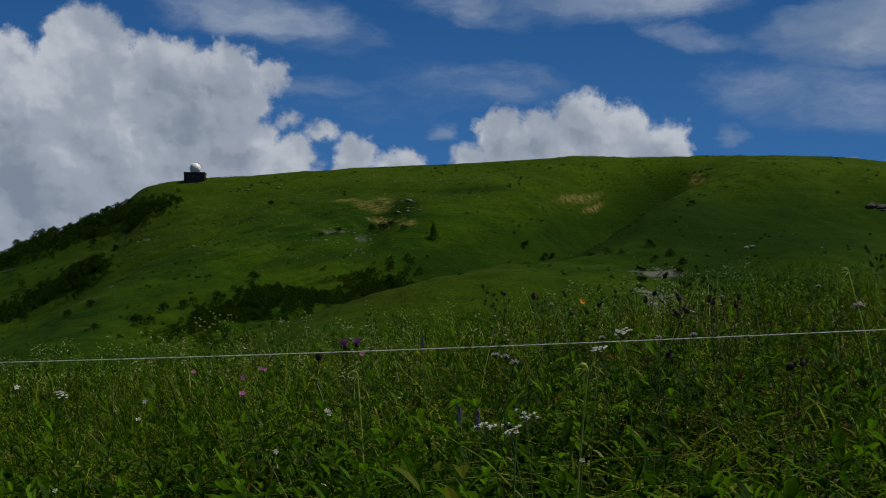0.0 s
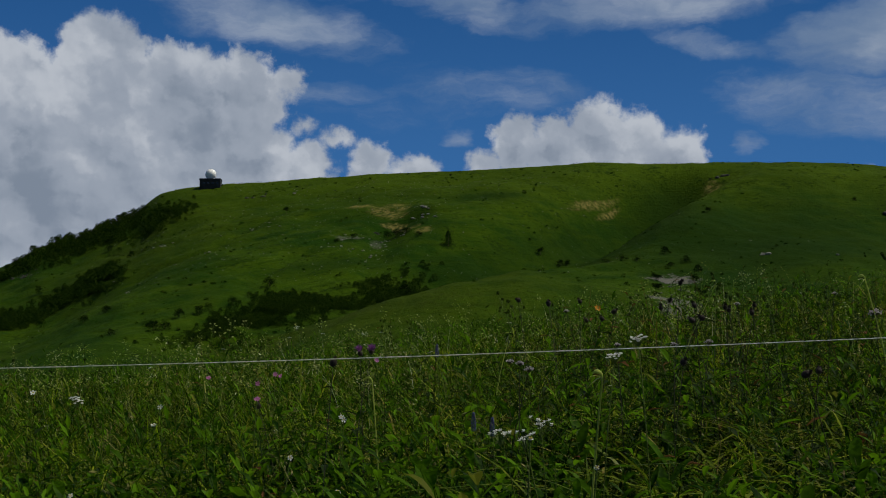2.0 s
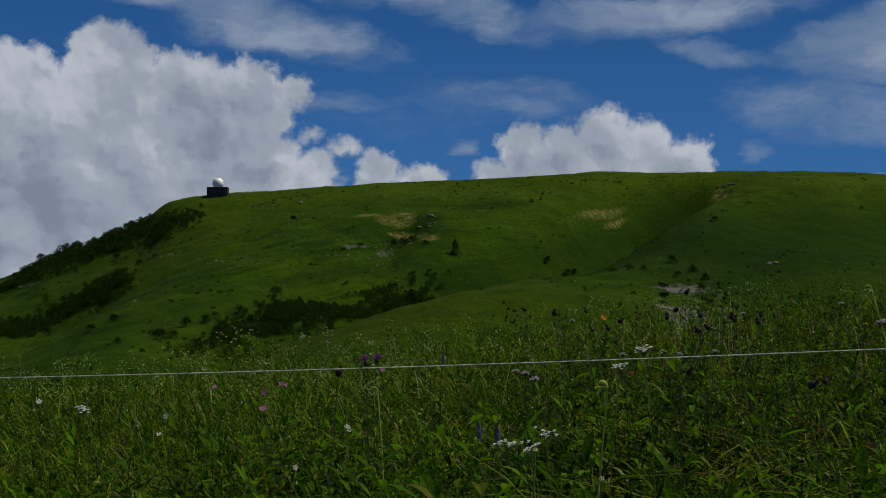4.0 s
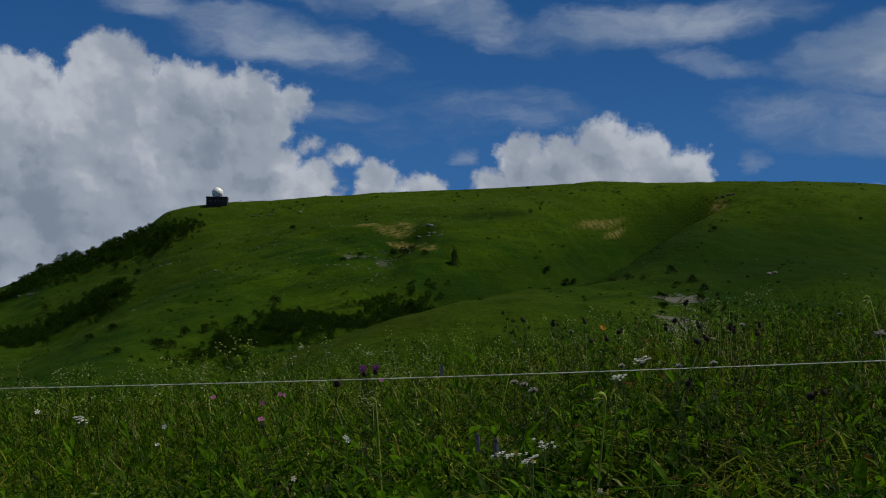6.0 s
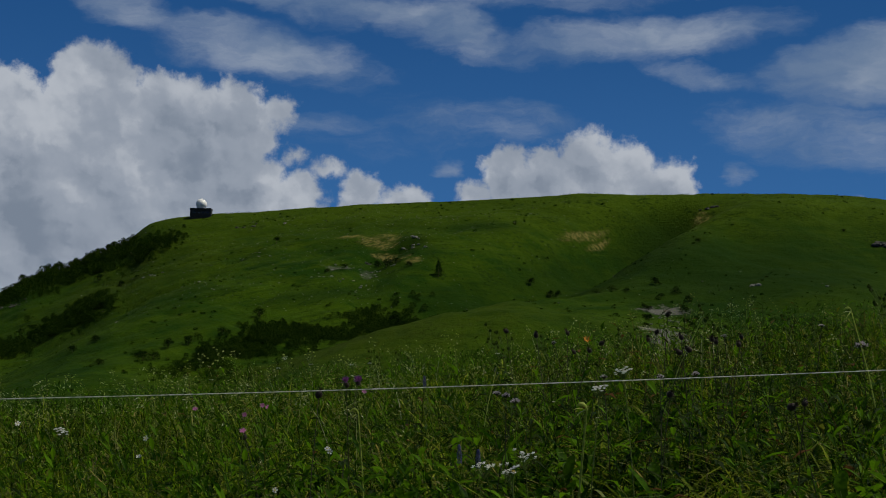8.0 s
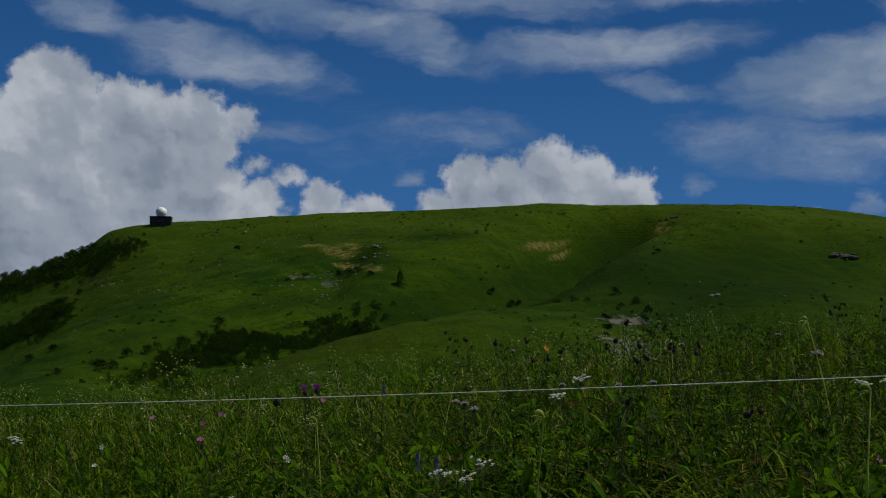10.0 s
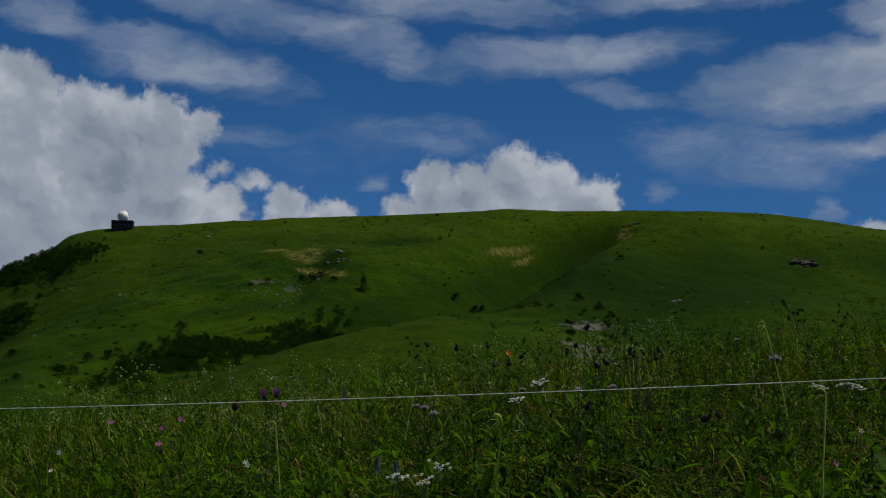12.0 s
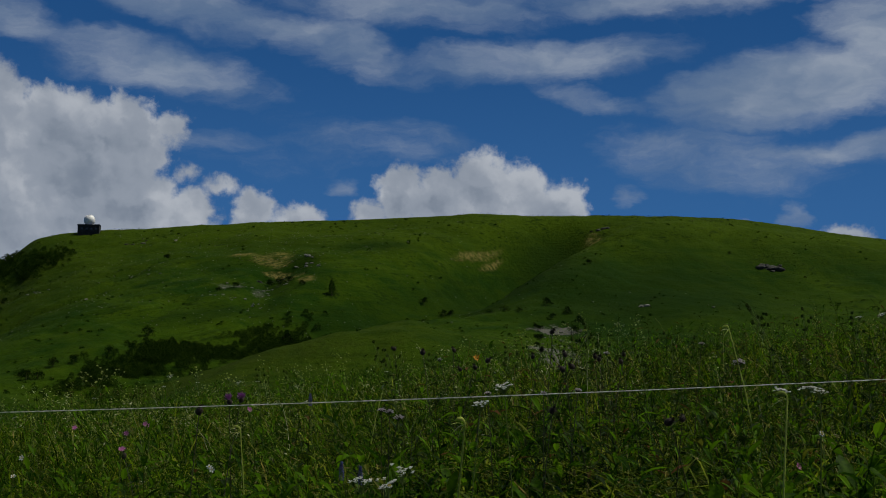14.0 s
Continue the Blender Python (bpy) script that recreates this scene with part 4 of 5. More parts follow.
def seeding(name, x, y, low, high, mat, label, buds, bud_size, droop, spread=0.9, fan=1.0):
    """Thin stalks that carry many small spikelets or buds at the top."""
    heap = Heap()
    n = len(x)
    tall = growth(x, y) * (low + (high - low) * r.random(n))
    heading = np.pi + r.normal(size=n) * 1.4
    bend = droop * (0.3 + 0.9 * r.random(n))
    z = height(x, y) - 0.02
    heap.add(*ribbons(x, y, z, tall, np.full(n, 0.0034), bend, heading, levels=(0.0, 0.4, 0.7, 0.9)))
    ca, sa = np.cos(heading), np.sin(heading)
    for k in range(buds):
        f = 1.0 - fan * 0.24 * (k / buds) - 0.03 * r.random(n)
        reach, lift = tall * bend * f ** 2.2, tall * (f - 0.42 * bend * f ** 3)
        off = r.normal(size=(n, 3)) * bud_size * spread
        c = np.stack([x + ca * reach, y + sa * reach, z + lift], -1) + off
        d = np.stack([ca, sa, 0.5 + 0 * ca], -1) + r.normal(size=(n, 3)) * 0.8
        d *= (bud_size * (0.7 + 0.7 * r.random(n)) / np.linalg.norm(d, axis=1))[:, None]
        s = np.cross(d, r.normal(size=(n, 3)))
        s *= (bud_size * 0.33 / (np.linalg.norm(s, axis=1) + 1e-6))[:, None]
        t = np.cross(s, d)
        t *= (bud_size * 0.33 / (np.linalg.norm(t, axis=1) + 1e-9))[:, None]
        heap.add(np.stack([c - d, c + s, c + t, c - s, c - t, c + d], 1),
                 [(0, 1, 2), (0, 2, 3), (0, 3, 4), (0, 4, 1), (5, 2, 1), (5, 3, 2), (5, 4, 3), (5, 1, 4)])
    return tagged(new(name, heap.mesh(name, mat)), label, "plants", kind="stuff")


x, y = spread_front(380, 2.4, 15.5)
seeding("seeding_grass", x, y, 1.0, 1.5, STRAW, "straw-coloured grass stalks with nodding seed heads", 9, 0.010, 0.7)
x, y = spread_front(300, 6.0, 15.8)
seeding("budding_herbs", x, y, 1.0, 1.4, PALE_BUD, "thin stalks with small pale buds and flowers", 6, 0.009, 0.5, 2.6, 0.35)
x, y = spread_front(330, 8.0, 15.5, 0.34)
seeding("budding_herbs", x - 0.13 * y, y, 1.05, 1.50, PALE_BUD, "thin stalks with small whitish flowers on the crest", 9, 0.011, 0.4, 2.6, 0.3)


# ---- near leafy plants and grass tufts, each one a thing of its own ----
def leafy_plant(seed, leaves, tall, size, slim):
    q = np.random.default_rng(seed)
    t = thing("broad_leaf_plant", (0, 0, 0), "upright plant with broad pointed green leaves", "plant", "broad-leaved plants in the near meadow")
    bm = bmesh.new()
    tube(bm, [Vector((0.02 * k * k, 0, tall * k)) for k in (-0.03, 0.4, 0.75, 0.95)], (0.0035, 0.003, 0.0024, 0.0014), 6)
    part("stem", bm, STEM_GREEN, t)
    for k in range(leaves):
        f = 0.35 + 0.6 * k / leaves
        a = k * 2.4 + q.random() * 0.6
        heap = Heap()
        along = np.array([[math.cos(a), math.sin(a), 0.9 + 0.9 * q.random()]])
        length = size * (0.75 + 0.5 * q.random())
        leaves_at(heap, np.array([[0.02 * f * f, 0, tall * f]]), along / np.linalg.norm(along), np.array([length]), np.array([length * slim]), 0.25 * q.random() + 0.1, 0.16)
        leaf = new("leaf", heap.mesh("leaf", HERB, True))
        leaf.parent = t
    return t


def grass_tuft(seed, blades, tall):
    q = np.random.default_rng(seed)
    t = thing("grass_tuft", (0, 0, 0), "tuft of long bright green arching grass blades", "grass", "grass tufts in the near meadow")
    for k in range(blades):
        heap = Heap()
        one = np.ones(1)
        heap.add(*ribbons(q.normal(size=1) * 0.02, q.normal(size=1) * 0.02, -0.02 * one, tall * (0.75 + 0.5 * q.random()) * one, (0.011 + 0.008 * q.random()) * one,
                          (0.8 + 1.0 * q.random()) * one, q.random(1) * 6.283, levels=(0.0, 0.2, 0.4, 0.58, 0.74, 0.88)))
        blade = new("blade", heap.mesh("blade", BRIGHT_GRASS, True))
        blade.parent = t
    return t


def set_out(first, spots, seed):
    q = np.random.default_rng(seed)
    for i, (x, y) in enumerate(spots):
        m = pose(x, y, float(height(x, y)) - 0.01, q.normal() * 6, q.normal() * 6, q.random() * 360)
        if i == 0:
            first.matrix_world = m
        else:
            copy_thing(first, m)


set_out(leafy_plant(504, 7, 0.50, 0.21, 0.30), [(-1.02, 3.1), (-0.86, 2.7), (-0.62, 3.0), (-0.30, 2.75), (-0.05, 2.75), (0.08, 2.95), (-0.42, 2.6), (-0.75, 3.4), (-0.16, 3.3), (0.42, 2.7)], 8)
near_x, near_y = spread_front(66, 2.0, 4.6, 0.52)
near = list(zip(near_x.tolist(), near_y.tolist()))
set_out(leafy_plant(501, 8, 0.56, 0.16, 0.27), near[0:18] + [(-0.93, 2.9), (-0.19, 2.9), (0.02, 2.8)], 1)
set_out(leafy_plant(502, 9, 0.60, 0.14, 0.24), near[18:36] + [(-0.12, 3.0), (0.25, 2.9)], 2)
set_out(leafy_plant(503, 7, 0.52, 0.19, 0.29), near[36:48] + [(-0.5, 2.9), (0.95, 2.9)], 3)
tufts = [(abs(x) * 0.9 + 0.25, y) if i % 3 else (x, y) for i, (x, y) in enumerate(near[48:66])]
more_x, more_y = spread_front(60, 2.2, 4.6, 0.5)
more = [(abs(x) * 0.8 + 0.3, y) if i % 4 else (x, y) for i, (x, y) in enumerate(zip(more_x.tolist(), more_y.tolist()))]
set_out(grass_tuft(513, 13, 0.68), more[0:30], 6)
set_out(grass_tuft(514, 12, 0.76), more[30:60], 7)
set_out(grass_tuft(511, 12, 0.72), tufts[0:9] + [(0.75, 2.9), (0.95, 3.2), (1.15, 3.1)], 4)
set_out(grass_tuft(512, 11, 0.78), tufts[9:18] + [(0.85, 3.3), (1.25, 2.9), (1.05, 2.7)], 5)


# ---- single flowers: x, y and the height of the top ----
def plant(name, x, y, top, label, group, stem_mat, seed, thick=0.0035, sway=0.06, leaves=3, leaf_mat=None, leaf_size=0.10):
    """A flower's stem with its leaves. Returns the thing and the stem's end."""
    q = np.random.default_rng(seed)
    z = float(height(x, y))
    tall = top - z
    dx, dy = q.normal() * sway * tall, q.normal() * sway * tall
    t = thing(name, (x + dx, y + dy, z), label, "flower", group)
    path = [Vector((-dx * k * k, -dy * k * k, tall * k)) for k in (-0.02, 0.25, 0.5, 0.75, 1.0)]
    bm = bmesh.new()
    tube(bm, path, [thick * v for v in (1.2, 1.1, 1.0, 0.9, 0.75)], 6)
    part("stem", bm, stem_mat, t)
    for k in range(leaves):
        f = 0.35 + 0.45 * k / max(1, leaves)
        heap = Heap()
        a = k * 2.3 + q.random() * 2
        leaves_at(heap, np.array([[-dx * f * f, -dy * f * f, tall * f]]), np.array([[math.cos(a) * 0.85, math.sin(a) * 0.85, 0.5]]),
                  np.array([leaf_size * (0.7 + 0.6 * q.random())]), np.array([leaf_size * 0.26]), 0.35)
        leaf = new("leaf", heap.mesh("leaf", leaf_mat or HERB))
        leaf.parent = t
    return t, path[-1], q


def petals(bm, centre, count, length, width, cup, start=0.0, notch=0.0, tip=0.5):
    """A ring of petals: each a small curved fan."""
    for k in range(count):
        a = start + 2 * math.pi * k / count
        out, side = Vector((math.cos(a), math.sin(a), 0)), Vector((-math.sin(a), math.cos(a), 0))
        up = Vector((0, 0, 1))
        at = lambda f, w, h: bm.verts.new(centre + out * length * f + side * width * w + up * length * (cup * f + h))
        v = [at(0.05, -0.10, 0), at(0.05, 0.10, 0), at(0.55, -0.46, 0.02), at(0.55, 0, -0.03), at(0.55, 0.46, 0.02),
             at(0.95, -tip * 0.7, 0), at(1.0 - notch, 0, -0.02), at(0.95, tip * 0.7, 0)]
        for f in ((0, 1, 4, 3), (0, 3, 2), (2, 3, 6, 5), (3, 4, 7, 6)):
            bm.faces.new([v[i] for i in f])


def ball(bm, centre, size, detail=1):
    made = bmesh.ops.create_icosphere(bm, subdivisions=detail, radius=1.0)["verts"]
    for v in made:
        v.co = Vector((v.co.x * size[0], v.co.y * size[1], v.co.z * size[2])) + centre


def tuft(bm, centre, count, length, wide, q, spread=0.8, up=0.6):
    """Fine pointed florets bursting from a centre."""
    for k in range(count):
        d = Vector((q.normal() * spread, q.normal() * spread, up + abs(q.normal()) * 0.6)).normalized()
        s = d.cross(Vector(q.normal(size=3))).normalized() * wide
        e = centre + d * length * (0.7 + 0.5 * q.random())
        v = [bm.verts.new(p) for p in (centre + d * length * 0.2 - s * 0.4, centre + d * length * 0.2 + s * 0.4, centre + d * length * 0.75 + s, e, centre + d * length * 0.75 - s)]
        bm.faces.new(v)


def umbel(x, y, top, seed, wide):
    t, end, q = plant("umbel_flower", x, y, top, "flat white umbel flower on a thin green stem", "umbel flowers", STEM_GREEN, seed, 0.0016, 0.12)
    tilt = Vector((q.normal() * 0.25, -0.20 + q.normal() * 0.12, 1)).normalized()
    bm, white = bmesh.new(), bmesh.new()
    for k in range(18):
        a, f = k * 2.4, math.sqrt((k + 0.5) / 18) * (0.8 + 0.35 * q.random())
        p = end + Vector((math.cos(a) * f, math.sin(a) * f, 0)) * wide * 0.5 + Vector((0, 0, wide * 0.10 * (1 - f * f)))
        p += Vector((q.normal() * 0.05, q.normal() * 0.05, q.normal() * 0.03)) * wide
        p.z += -(tilt.x * (p.x - end.x) + tilt.y * (p.y - end.y))
        tube(bm, [end - Vector((0, 0, wide * 0.45)), p], (0.0011, 0.0008), 4)
        for j in range(6):
            b = j * 1.05 + k
            petals(white, p + Vector((math.cos(b), math.sin(b), 0.2 * q.random())) * wide * 0.07, 4, wide * 0.055, wide * 0.06, 0.2, b)
        size = wide * (0.05 + 0.07 * q.random())
        ball(white, p, (size, size, size * 0.45))
    part("umbel_frame", bm, STEM_GREEN, t)
    part("flower_head", white, WHITE_PETAL, t, "white florets")


def geranium(x, y, top, seed):
    t, end, q = plant("white_flower", x, y, top, "small five-petalled white meadow flower on a thin stem", "white flowers", STEM_GREEN, seed, 0.002)
    tilt = Euler((0.75 + 0.3 * q.normal(), 0.3 * q.normal(), 0)).to_matrix().to_4x4()
    for name, mat in (("petals", WHITE_PETAL), ("stamens", YELLOW), ("calyx", STEM_GREEN)):
        if name == "petals":
            turned = q.random()
            for k in range(5):
                bm = bmesh.new()
                petals(bm, Vector((0, 0, 0.002)), 1, 0.0025 * y, 0.0015 * y, 0.2, turned + k * 1.2566, 0.10, 0.6)
                bm.transform(Matrix.Translation(end) @ tilt)
                part("petal", bm, mat, t)
            continue
        bm = bmesh.new()
        if name == "stamens":
            for k in range(6):
                ball(bm, Vector((math.cos(k) * 0.0025, math.sin(k) * 0.0025, 0.005)), (0.0012, 0.0012, 0.002))
        else:
            tube(bm, [Vector((0, 0, -0.008)), Vector((0, 0, 0.0)), Vector((0, 0, 0.002))], (0.0015, 0.0035, 0.003), 6)
        bm.transform(Matrix.Translation(end) @ tilt)
        part(name, bm, mat, t)


def dianthus(x, y, top, seed):
    t, end, q = plant("pink_flower", x, y, top, "bright pink fringed meadow flower on a thin stem", "pink flowers", STEM_GREEN, seed, 0.002)
    tilt = Euler((0.95 + 0.25 * q.normal(), 0.3 * q.normal(), 0)).to_matrix().to_4x4()
    for k in range(5):
        bm = bmesh.new()
        petals(bm, Vector((0, 0, 0.004)), 1, 0.012, 0.009, 0.2, k * 1.2566 + 0.3, 0.15, 0.8)
        for j in range(5):
            b = k * 1.2566 + 0.3 + (j - 2) * 0.2
            tip = Vector((math.cos(b), math.sin(b), 0.2)) * (0.015 + 0.004 * q.random()) + Vector((0, 0, 0.004))
            root = Vector((math.cos(b), math.sin(b), 0.2)) * 0.009 + Vector((0, 0, 0.004))
            side = Vector((-math.sin(b), math.cos(b), 0)) * 0.0014
            bm.faces.new([bm.verts.new(v) for v in (root - side, root + side, tip)])
        bm.transform(Matrix.Translation(end) @ tilt)
        part("petal", bm, PINK_PETAL, t, "fringed pink petal")
    bm = bmesh.new()
    tube(bm, [Vector((0, 0, -0.022)), Vector((0, 0, -0.01)), Vector((0, 0, 0.004))], (0.002, 0.004, 0.0038), 7)
    bm.transform(Matrix.Translation(end) @ tilt)
    part("calyx", bm, STEM_GREEN, t)


def thistle(x, y, top, seed, blooming):
    label = "purple thistle in bloom on a dark stem" if blooming else "dark spent thistle head on a stiff dark stem"
    t, end, q = plant("thistle", x, y, top, label, "blooming thistles" if blooming else "spent thistles", STEM_DARK, seed, 0.0017, 0.14, 5, DARK_HERB, 0.10)
    size = 0.0085 + 0.0035 * q.random()
    tilt = Matrix.Translation(end) @ Euler((q.normal() * 0.45, q.normal() * 0.45, 0)).to_matrix().to_4x4() @ Matrix.Translation(-end)
    bm = bmesh.new()
    ball(bm, end - Vector((0, 0, size * 0.4)), (size, size, size * 1.25), 2)
    for k in range(40):
        a, h = k * 2.4, -0.9 + 1.6 * k / 40
        c = math.sqrt(max(0.05, 1 - h * h))
        p = end + Vector((math.cos(a) * c * size, math.sin(a) * c * size, (h * 1.25 - 0.4) * size))
        d = Vector((math.cos(a) * c, math.sin(a) * c, h * 0.4 + 0.5)) * size * (0.4 + 0.5 * q.random())
        s = Vector((-math.sin(a), math.cos(a), 0)) * size * 0.12
        bm.faces.new([bm.verts.new(v) for v in (p - s, p + s, p + d)])
    bm.transform(tilt)
    part("flower_head", bm, DARK_BRACT, t, "dark bristly bracts")
    bm = bmesh.new()
    tuft(bm, end + Vector((0, 0, size * 0.3)), 90 if blooming else 30, 0.030 if blooming else 0.016, 0.0013, q, 0.55, 1.0)
    bm.transform(tilt)
    part("flower_head", bm, PURPLE_FLORET if blooming else DARK_BRACT, t, "purple florets" if blooming else "")


def scabious(x, y, top, seed, wide=0.05):
    t, end, q = plant("lilac_flower", x, y, top, "pale lilac domed flower head on a thin stem", "lilac flowers", STEM_DARK, seed, 0.0016, 0.12, 3)
    wide = wide * (0.75 + 0.4 * q.random())
    bm = bmesh.new()
    for k in range(34):
        a, f = k * 2.4, math.sqrt((k + 0.5) / 34)
        p = end + Vector((math.cos(a) * f * wide * 0.5, math.sin(a) * f * wide * 0.5, wide * 0.30 * (1 - f * f))) + Vector(q.normal(size=3)) * wide * 0.05
        petals(bm, p, 4, wide * 0.10, wide * 0.10, 0.5, a)
        ball(bm, p, (wide * 0.045, wide * 0.045, wide * 0.05))
    part("flower_head", bm, LILAC_FLORET, t, "pale lilac florets")
    bm = bmesh.new()
    tube(bm, [end - Vector((0, 0, 0.008)), end, end + Vector((0, 0, 0.004))], (0.002, wide * 0.3, wide * 0.36), 8)
    part("calyx", bm, STEM_DARK, t)


def nodding(x, y, top, seed):
    t, end, q = plant("nodding_bud", x, y, top - 0.02, "pale green stalk with a nodding pointed bud", "nodding buds", STEM_PALE, seed, 0.0028, 0.17, 4, HERB, 0.12)
    w = 0.013 + 0.006 * q.random()
    bm = bmesh.new()
    curve = [end + Vector((-w * (1 - math.cos(a)), 0.15 * w * a, w * 1.2 * math.sin(a) - 0.15 * w * a)) for a in np.linspace(0, 2.3, 9)]
    tube(bm, curve, (0.0021, 0.0024, 0.003, 0.0038, 0.0046, 0.0048, 0.004, 0.0026, 0.0006), 7)
    part("bud", bm, STEM_PALE, t, "pale pointed bud")
    heap = Heap()
    for k in range(4):
        leaves_at(heap, np.array([[end.x, end.y, end.z - 0.002]]), np.array([[-0.8 + 0.3 * q.normal(), 0.5 * q.normal(), 0.3 * q.normal()]]), np.array([0.035]), np.array([0.006]), 0.5)
    leaf = new("bract", heap.mesh("bract", PALE_BUD))
    leaf.parent = t


def cluster(x, y, top, seed):
    t, end, q = plant("white_cluster_flower", x, y, top, "loose cluster of small white flowers on branching stalks", "white flower clusters", STEM_GREEN, seed, 0.0014, 0.1)
    twigs, bm = bmesh.new(), bmesh.new()
    for k in range(10):
        a, f = k * 2.4, math.sqrt((k + 0.3) / 10)
        p = end + Vector((math.cos(a) * f * 0.020, math.sin(a) * f * 0.020, 0.006 * q.normal())) + Vector((q.normal() * 0.006, q.normal() * 0.006, 0))
        tube(twigs, [end - Vector((0, 0, 0.03)), p], (0.0009, 0.0006), 4)
        petals(bm, p, 5, 0.0035 + 0.002 * q.random(), 0.004, 0.2 + 0.6 * q.random(), a, 0, 0.6)
        petals(bm, p + Vector((0.002, 0.001, 0.002)), 5, 0.004, 0.004, 0.8, a + 0.5, 0, 0.6)
    part("stalk_spray", twigs, STEM_GREEN, t)
    part("flower_head", bm, WHITE_PETAL, t, "small white florets")


def speedwell(x, y, top, seed):
    t, end, q = plant("blue_spike_flower", x, y, top - 0.03, "violet-blue flower spike on an upright stem", "blue flower spikes", STEM_GREEN, seed, 0.0014, 0.12, 4, HERB)
    bm = bmesh.new()
    for k in range(46):
        a, h = k * 2.4, -0.03 + 0.06 * k / 46
        rad = 0.0065 * (1 - max(0, h) / 0.04)
        p = end + Vector((math.cos(a) * rad, math.sin(a) * rad, h))
        petals(bm, p, 4, 0.0045, 0.0045, 0.4, a)
        ball(bm, p, (0.002, 0.002, 0.003))
    part("flower_head", bm, BLUE_FLORET, t, "violet-blue florets")


def daylily(x, y, top, seed):
    t, end, q = plant("daylily", x, y, top, "single orange daylily above the grass", "", STEM_GREEN, seed, 0.004, 0.03, 3, GRASS, 0.3)
    tilt = Euler((0.9, 0.5, 0)).to_matrix().to_4x4()
    for k in range(6):
        bm = bmesh.new()
        petals(bm, Vector((0, 0, 0.002 * (k % 2))), 1, 0.048, 0.030 if k % 2 else 0.022, 0.75, 0.2 + k * 1.047, 0, 0.11)
        bm.transform(Matrix.Translation(end) @ tilt)
        part("petal", bm, ORANGE_PETAL, t, "orange petal")
    bm = bmesh.new()
    for k in range(6):
        tube(bm, [Vector((0, 0, 0)), Vector((math.cos(k) * 0.01, math.sin(k) * 0.01, 0.045))], (0.0008, 0.0012), 4)
    bm.transform(Matrix.Translation(end) @ tilt)
    part("stamens", bm, YELLOW, t)


UMBELS = ((0.48, 3.30, 1.11), (0.41, 9.90, 1.11), (-1.54, 5.00, 0.82), (0.43, 3.40, 1.06), (-2.24, 9.00, 0.80), (-1.20, 11.00, 1.05),
          (-0.68, 11.00, 0.96), (1.66, 4.20, 1.08), (1.70, 4.20, 1.07), (1.46, 3.90, 1.08), (2.84, 6.50, 1.40), (3.19, 7.00, 1.43), (-0.20, 9.00, 0.86),
          (-1.63, 12.00, 0.94), (-2.27, 12.00, 0.88))
for i, (x, y, top) in enumerate(UMBELS):
    umbel(x, y, top - (0.05 * (i % 3) if y > 8 else 0.0), 200 + i, 0.048 if y < 4 else 0.06 if y < 6 else 0.030 + 0.006 * (i % 4))
for i, (x, y, top) in enumerate(((-1.44, 6.00, 0.71), (-1.35, 5.50, 0.67), (-0.54, 4.00, 0.71), (-0.31, 3.20, 0.72), (-0.46, 5.00, 0.74), (1.62, 6.00, 0.68),
                                 (-1.06, 3.40, 0.68), (-0.47, 5.00, 0.75), (1.23, 3.00, 1.00), (-2.06, 6.00, 0.78), (0.29, 2.60, 0.86), (0.14, 2.40, 0.94))):
    geranium(x, y, top, 240 + i)
for i, (x, y, top) in enumerate(((-1.13, 7.00, 0.76), (-1.00, 7.00, 0.80), (-1.41, 7.00, 0.79), (-0.46, 7.00, 0.89), (1.92, 5.00, 0.74), (-1.06, 7.20, 0.80), (-0.81, 5.00, 0.82))):
    dianthus(x, y, top, 270 + i)
for i, (x, y, top) in enumerate(((-0.395, 5.00, 1.01), (-0.352, 5.05, 1.015))):
    thistle(x, y, top, 290 + i, True)
SPENT = ((-0.40, 4.00, 1.02), (0.44, 6.00, 1.21), (0.59, 6.00, 1.22), (0.76, 6.00, 1.17), (0.65, 5.60, 1.14), (0.90, 5.50, 1.19), (0.94, 5.50, 1.22),
         (0.99, 5.50, 1.30), (0.94, 5.00, 1.14), (0.98, 5.00, 1.15), (0.99, 5.20, 1.20), (1.12, 5.20, 1.19), (1.23, 5.20, 1.17), (1.16, 4.00, 0.99),
         (0.80, 4.40, 1.00), (0.34, 7.00, 1.23), (0.60, 5.80, 1.13), (1.29, 5.40, 1.20), (1.18, 5.40, 1.18), (-0.87, 5.40, 0.77), (1.01, 3.60, 1.00))
for i, (x, y, top) in enumerate(SPENT):
    thistle(x, y, top, 300 + i, False)
for i, (x, y, top) in enumerate(((0.49, 5.60, 1.17), (1.68, 5.00, 1.16), (0.21, 4.20, 1.00), (0.24, 4.20, 0.98), (1.17, 5.20, 1.20), (1.82, 6.00, 1.25),
                                 (0.80, 4.60, 1.05), (0.59, 4.60, 1.05), (0.21, 5.00, 0.97), (0.93, 4.60, 1.06))):
    scabious(x, y, top, 330 + i, 0.072 if i == 1 else 0.034)
for i, (x, y, top) in enumerate(((0.32, 2.75, 1.06), (-0.31, 4.50, 0.94), (1.22, 3.20, 1.10), (1.64, 5.00, 1.32), (1.25, 6.00, 1.32), 
                                 (0.29, 7.00, 1.05))):
    nodding(x, y, top, 350 + i)
for i, (x, y, top) in enumerate(((0.09, 2.60, 0.935), (0.14, 2.60, 0.925), (0.175, 2.62, 0.95), (-0.68, 9.00, 0.99), (-1.30, 10.00, 1.02))):
    cluster(x, y, top, 370 + i)
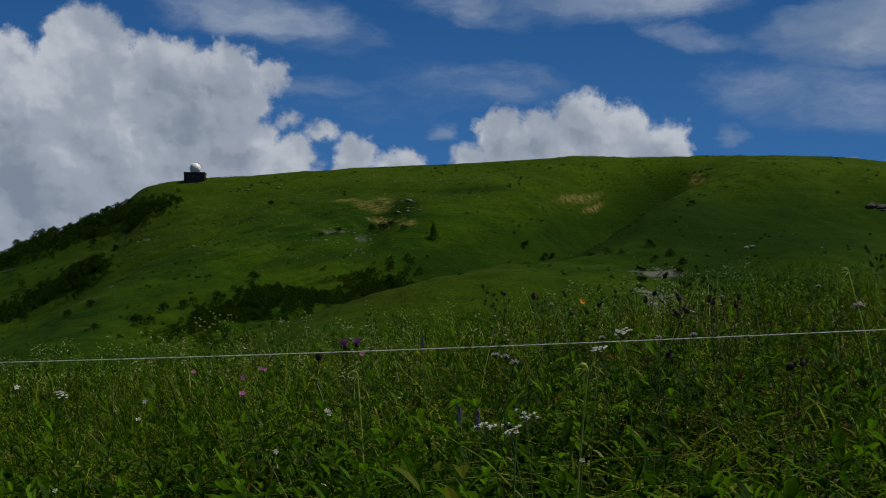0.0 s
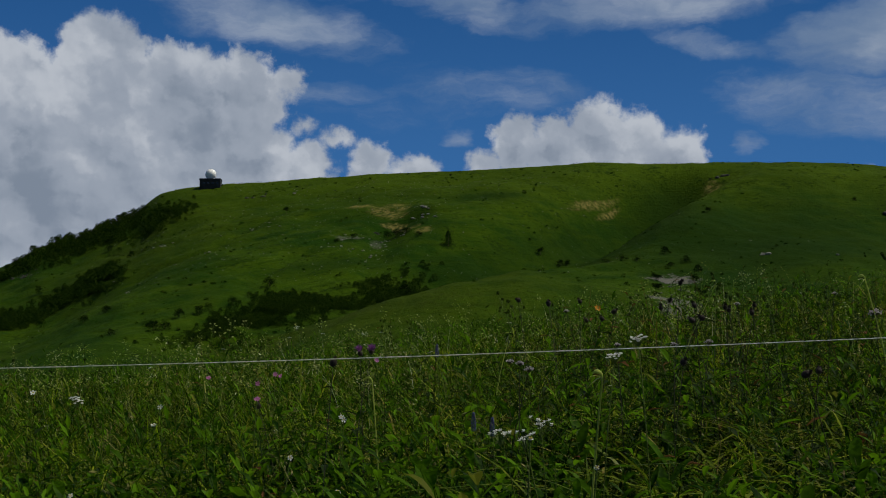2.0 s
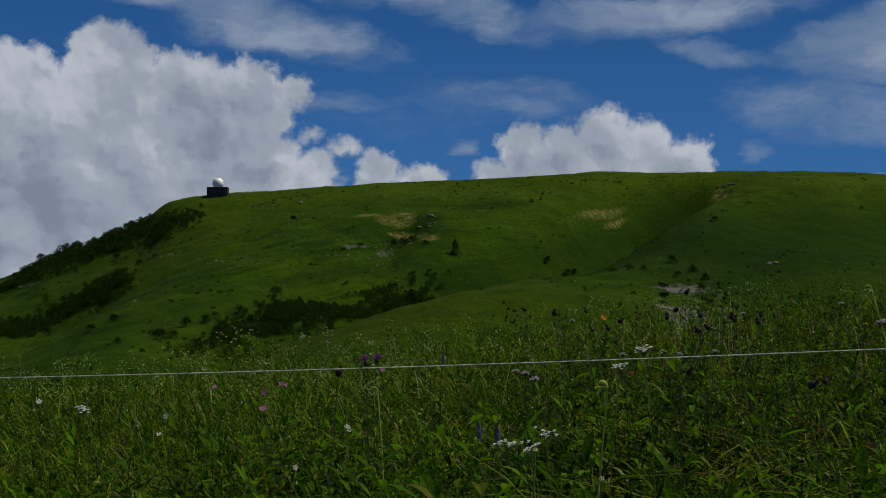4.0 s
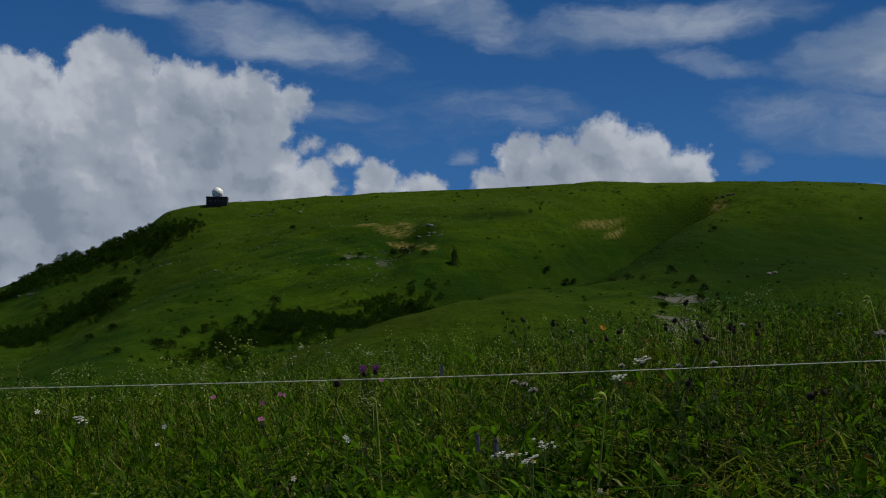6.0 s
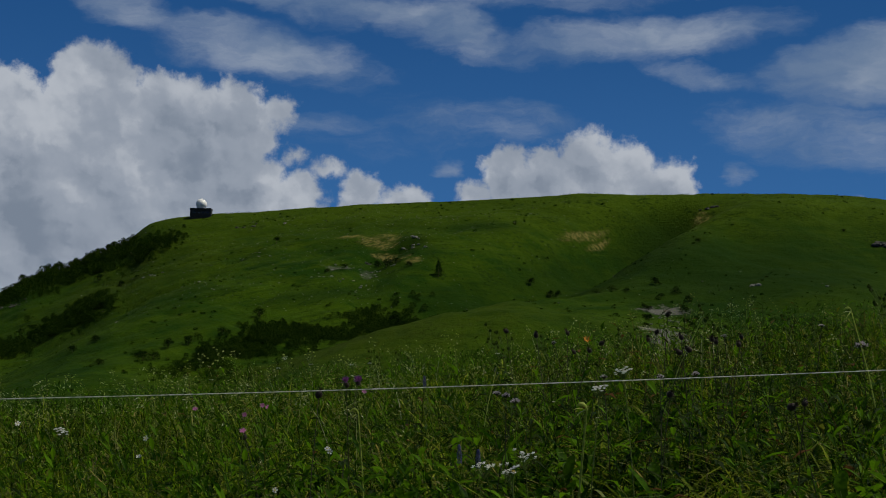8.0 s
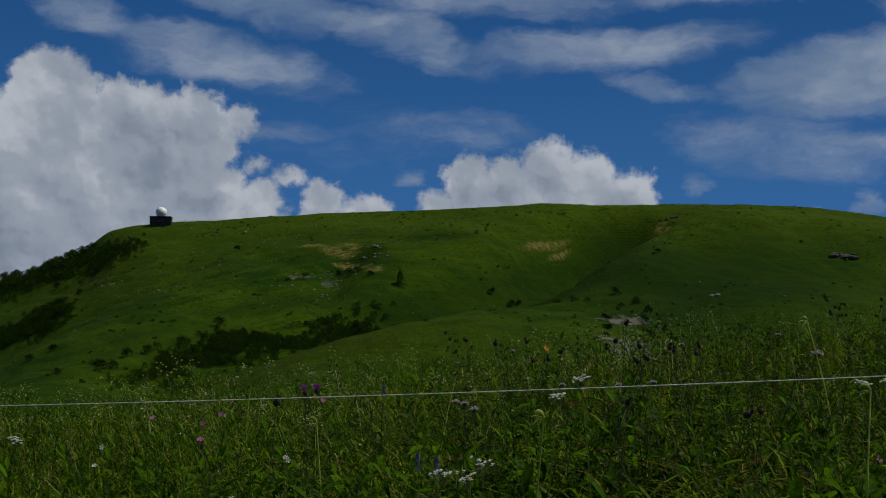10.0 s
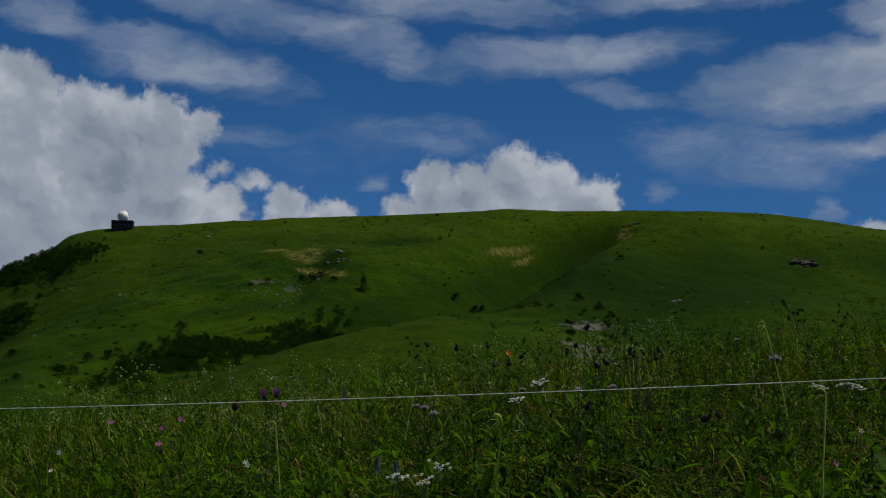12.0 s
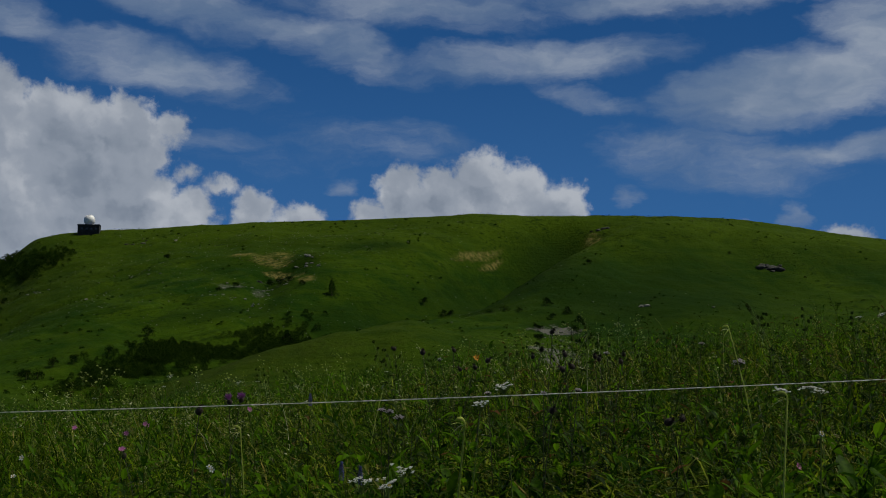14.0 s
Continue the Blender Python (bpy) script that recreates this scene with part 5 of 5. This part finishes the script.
for i, (x, y, top) in enumerate(((0.05, 4.00, 0.855), (-0.10, 6.00, 1.01), (0.11, 4.00, 0.84), (-0.11, 6.50, 0.99))):
    speedwell(x, y, top, 380 + i)
daylily(1.57, 14.0, 1.15, 395)

def tall_herb(x, y, top, seed, flowering):
    """A branching herb that stands over the grass, with leaves all along and small buds at the top."""
    label = "tall herb with small pale flower heads on the crest" if flowering else "tall dark green herb with small buds above the grass"
    t, end, q = plant("tall_herb", x, y, top, label, "flowering tall herbs" if flowering else "budding tall herbs", STEM_GREEN, seed, 0.0022, 0.10, 0)
    for k in range(13):
        f = 0.45 + 0.5 * k / 13
        heap, a = Heap(), k * 2.4 + q.random()
        size = (0.075 if flowering else 0.06) * (1.25 - 0.6 * f) * 1.5
        leaves_at(heap, np.array([[end.x * f * f, end.y * f * f, end.z * f]]), np.array([[math.cos(a) * 0.8, math.sin(a) * 0.8, 0.45]]), np.array([size]), np.array([size * 0.3]), 0.3)
        leaf = new("leaf", heap.mesh("leaf", HERB if flowering else DARK_HERB))
        leaf.parent = t
    for k in range(6):
        a, out = k * 1.9 + q.random(), 0.02 + 0.045 * q.random()
        low = end * (0.86 + 0.02 * k)
        tip = low + Vector((math.cos(a) * out, math.sin(a) * out, 0.05 + 0.02 * q.random()))
        bm = bmesh.new()
        tube(bm, [low, (low + tip) / 2 + Vector((0, 0, -0.006)), tip], (0.0012, 0.001, 0.0008), 5)
        branch = part("branch", bm, STEM_GREEN, t)
        bm = bmesh.new()
        ball(bm, Vector((0, 0, 0)), (1.0, 1.0, 1.0), 2)
        size = 0.010 if flowering else 0.008
        for v in bm.verts:
            v.co = tip + Vector((v.co.x, v.co.y, v.co.z * (0.6 if flowering else 1.2))) * size * (0.45 + 0.9 * q.random())
        part("bud", bm, PALE_BUD if flowering else DARK_HERB, branch)


for i, (x, y, top) in enumerate(((1.25, 6.00, 1.32), (1.35, 6.20, 1.26), (0.24, 7.00, 1.24), (0.33, 7.40, 1.20), (1.80, 6.00, 1.26), (2.26, 6.50, 1.44), (1.94, 7.00, 1.29),
                                 (1.50, 6.00, 1.22), (-0.53, 9.00, 1.07), (-0.35, 9.50, 1.04), (2.07, 6.00, 1.43), (2.50, 6.40, 1.41), (2.68, 6.20, 1.39), (0.60, 8.00, 1.19), (1.01, 7.00, 1.21))):
    tall_herb(x, y, top, 420 + i, False)
for i, (x, y, top) in enumerate(((-2.19, 12.00, 1.06), (-2.09, 12.30, 1.03), (-2.37, 12.00, 1.01), (-2.16, 11.50, 0.97), (-1.31, 12.00, 1.04), (-1.01, 12.00, 0.98), (-1.56, 12.00, 0.99))):
    tall_herb(x, y, top, 440 + i, True)

# ---- electric fence: one twisted wire between two posts ----
ROPE = plain_material("pale_rope", (0.36, 0.36, 0.34), (0.60, 0.60, 0.57), 260.0, 0.7, 0.6, 0.001)
POST = plain_material("fence_post", (0.10, 0.08, 0.06), (0.22, 0.18, 0.13), 25.0, 0.85, 0.5, 0.004)
LEFT_END, RIGHT_END = Vector((-2.9, 3.62, 0.998)), Vector((2.75, 2.95, 1.205))
fence = thing("electric_fence", on_ground(-2.9, 3.62), "single pale twisted fence wire stretched over the meadow", "fence")
root = fence.matrix_world.inverted()


def wire_at(k):
    p = LEFT_END.lerp(RIGHT_END, k)
    p.z -= 0.035 * 4 * k * (1 - k)
    return p


for strand in range(2):
    bm = bmesh.new()
    steps = 900
    path = []
    for i in range(steps + 1):
        a = math.pi * strand + i * 0.75
        path.append(root @ (wire_at(i / steps) + Vector((0, math.cos(a), math.sin(a))) * 0.0006))
    tube(bm, path, [0.0009] * (steps + 1), 4)
    part("wire", bm, ROPE, fence, "pale twisted strand")
for end in (LEFT_END, RIGHT_END):
    bm = bmesh.new()
    z = float(height(end.x, end.y))
    tube(bm, [root @ Vector((end.x, end.y, h)) for h in (z - 0.2, z + 0.4, end.z, end.z + 0.06)], (0.016, 0.016, 0.015, 0.010), 10)
    post = part("post", bm, POST, fence, "thin fence post")
    bm = bmesh.new()
    tube(bm, [root @ (end + Vector((0, 0, h))) for h in (-0.012, -0.006, 0.006, 0.012)], (0.018, 0.021, 0.021, 0.018), 10)
    part("insulator", bm, DARK_BRACT, post)
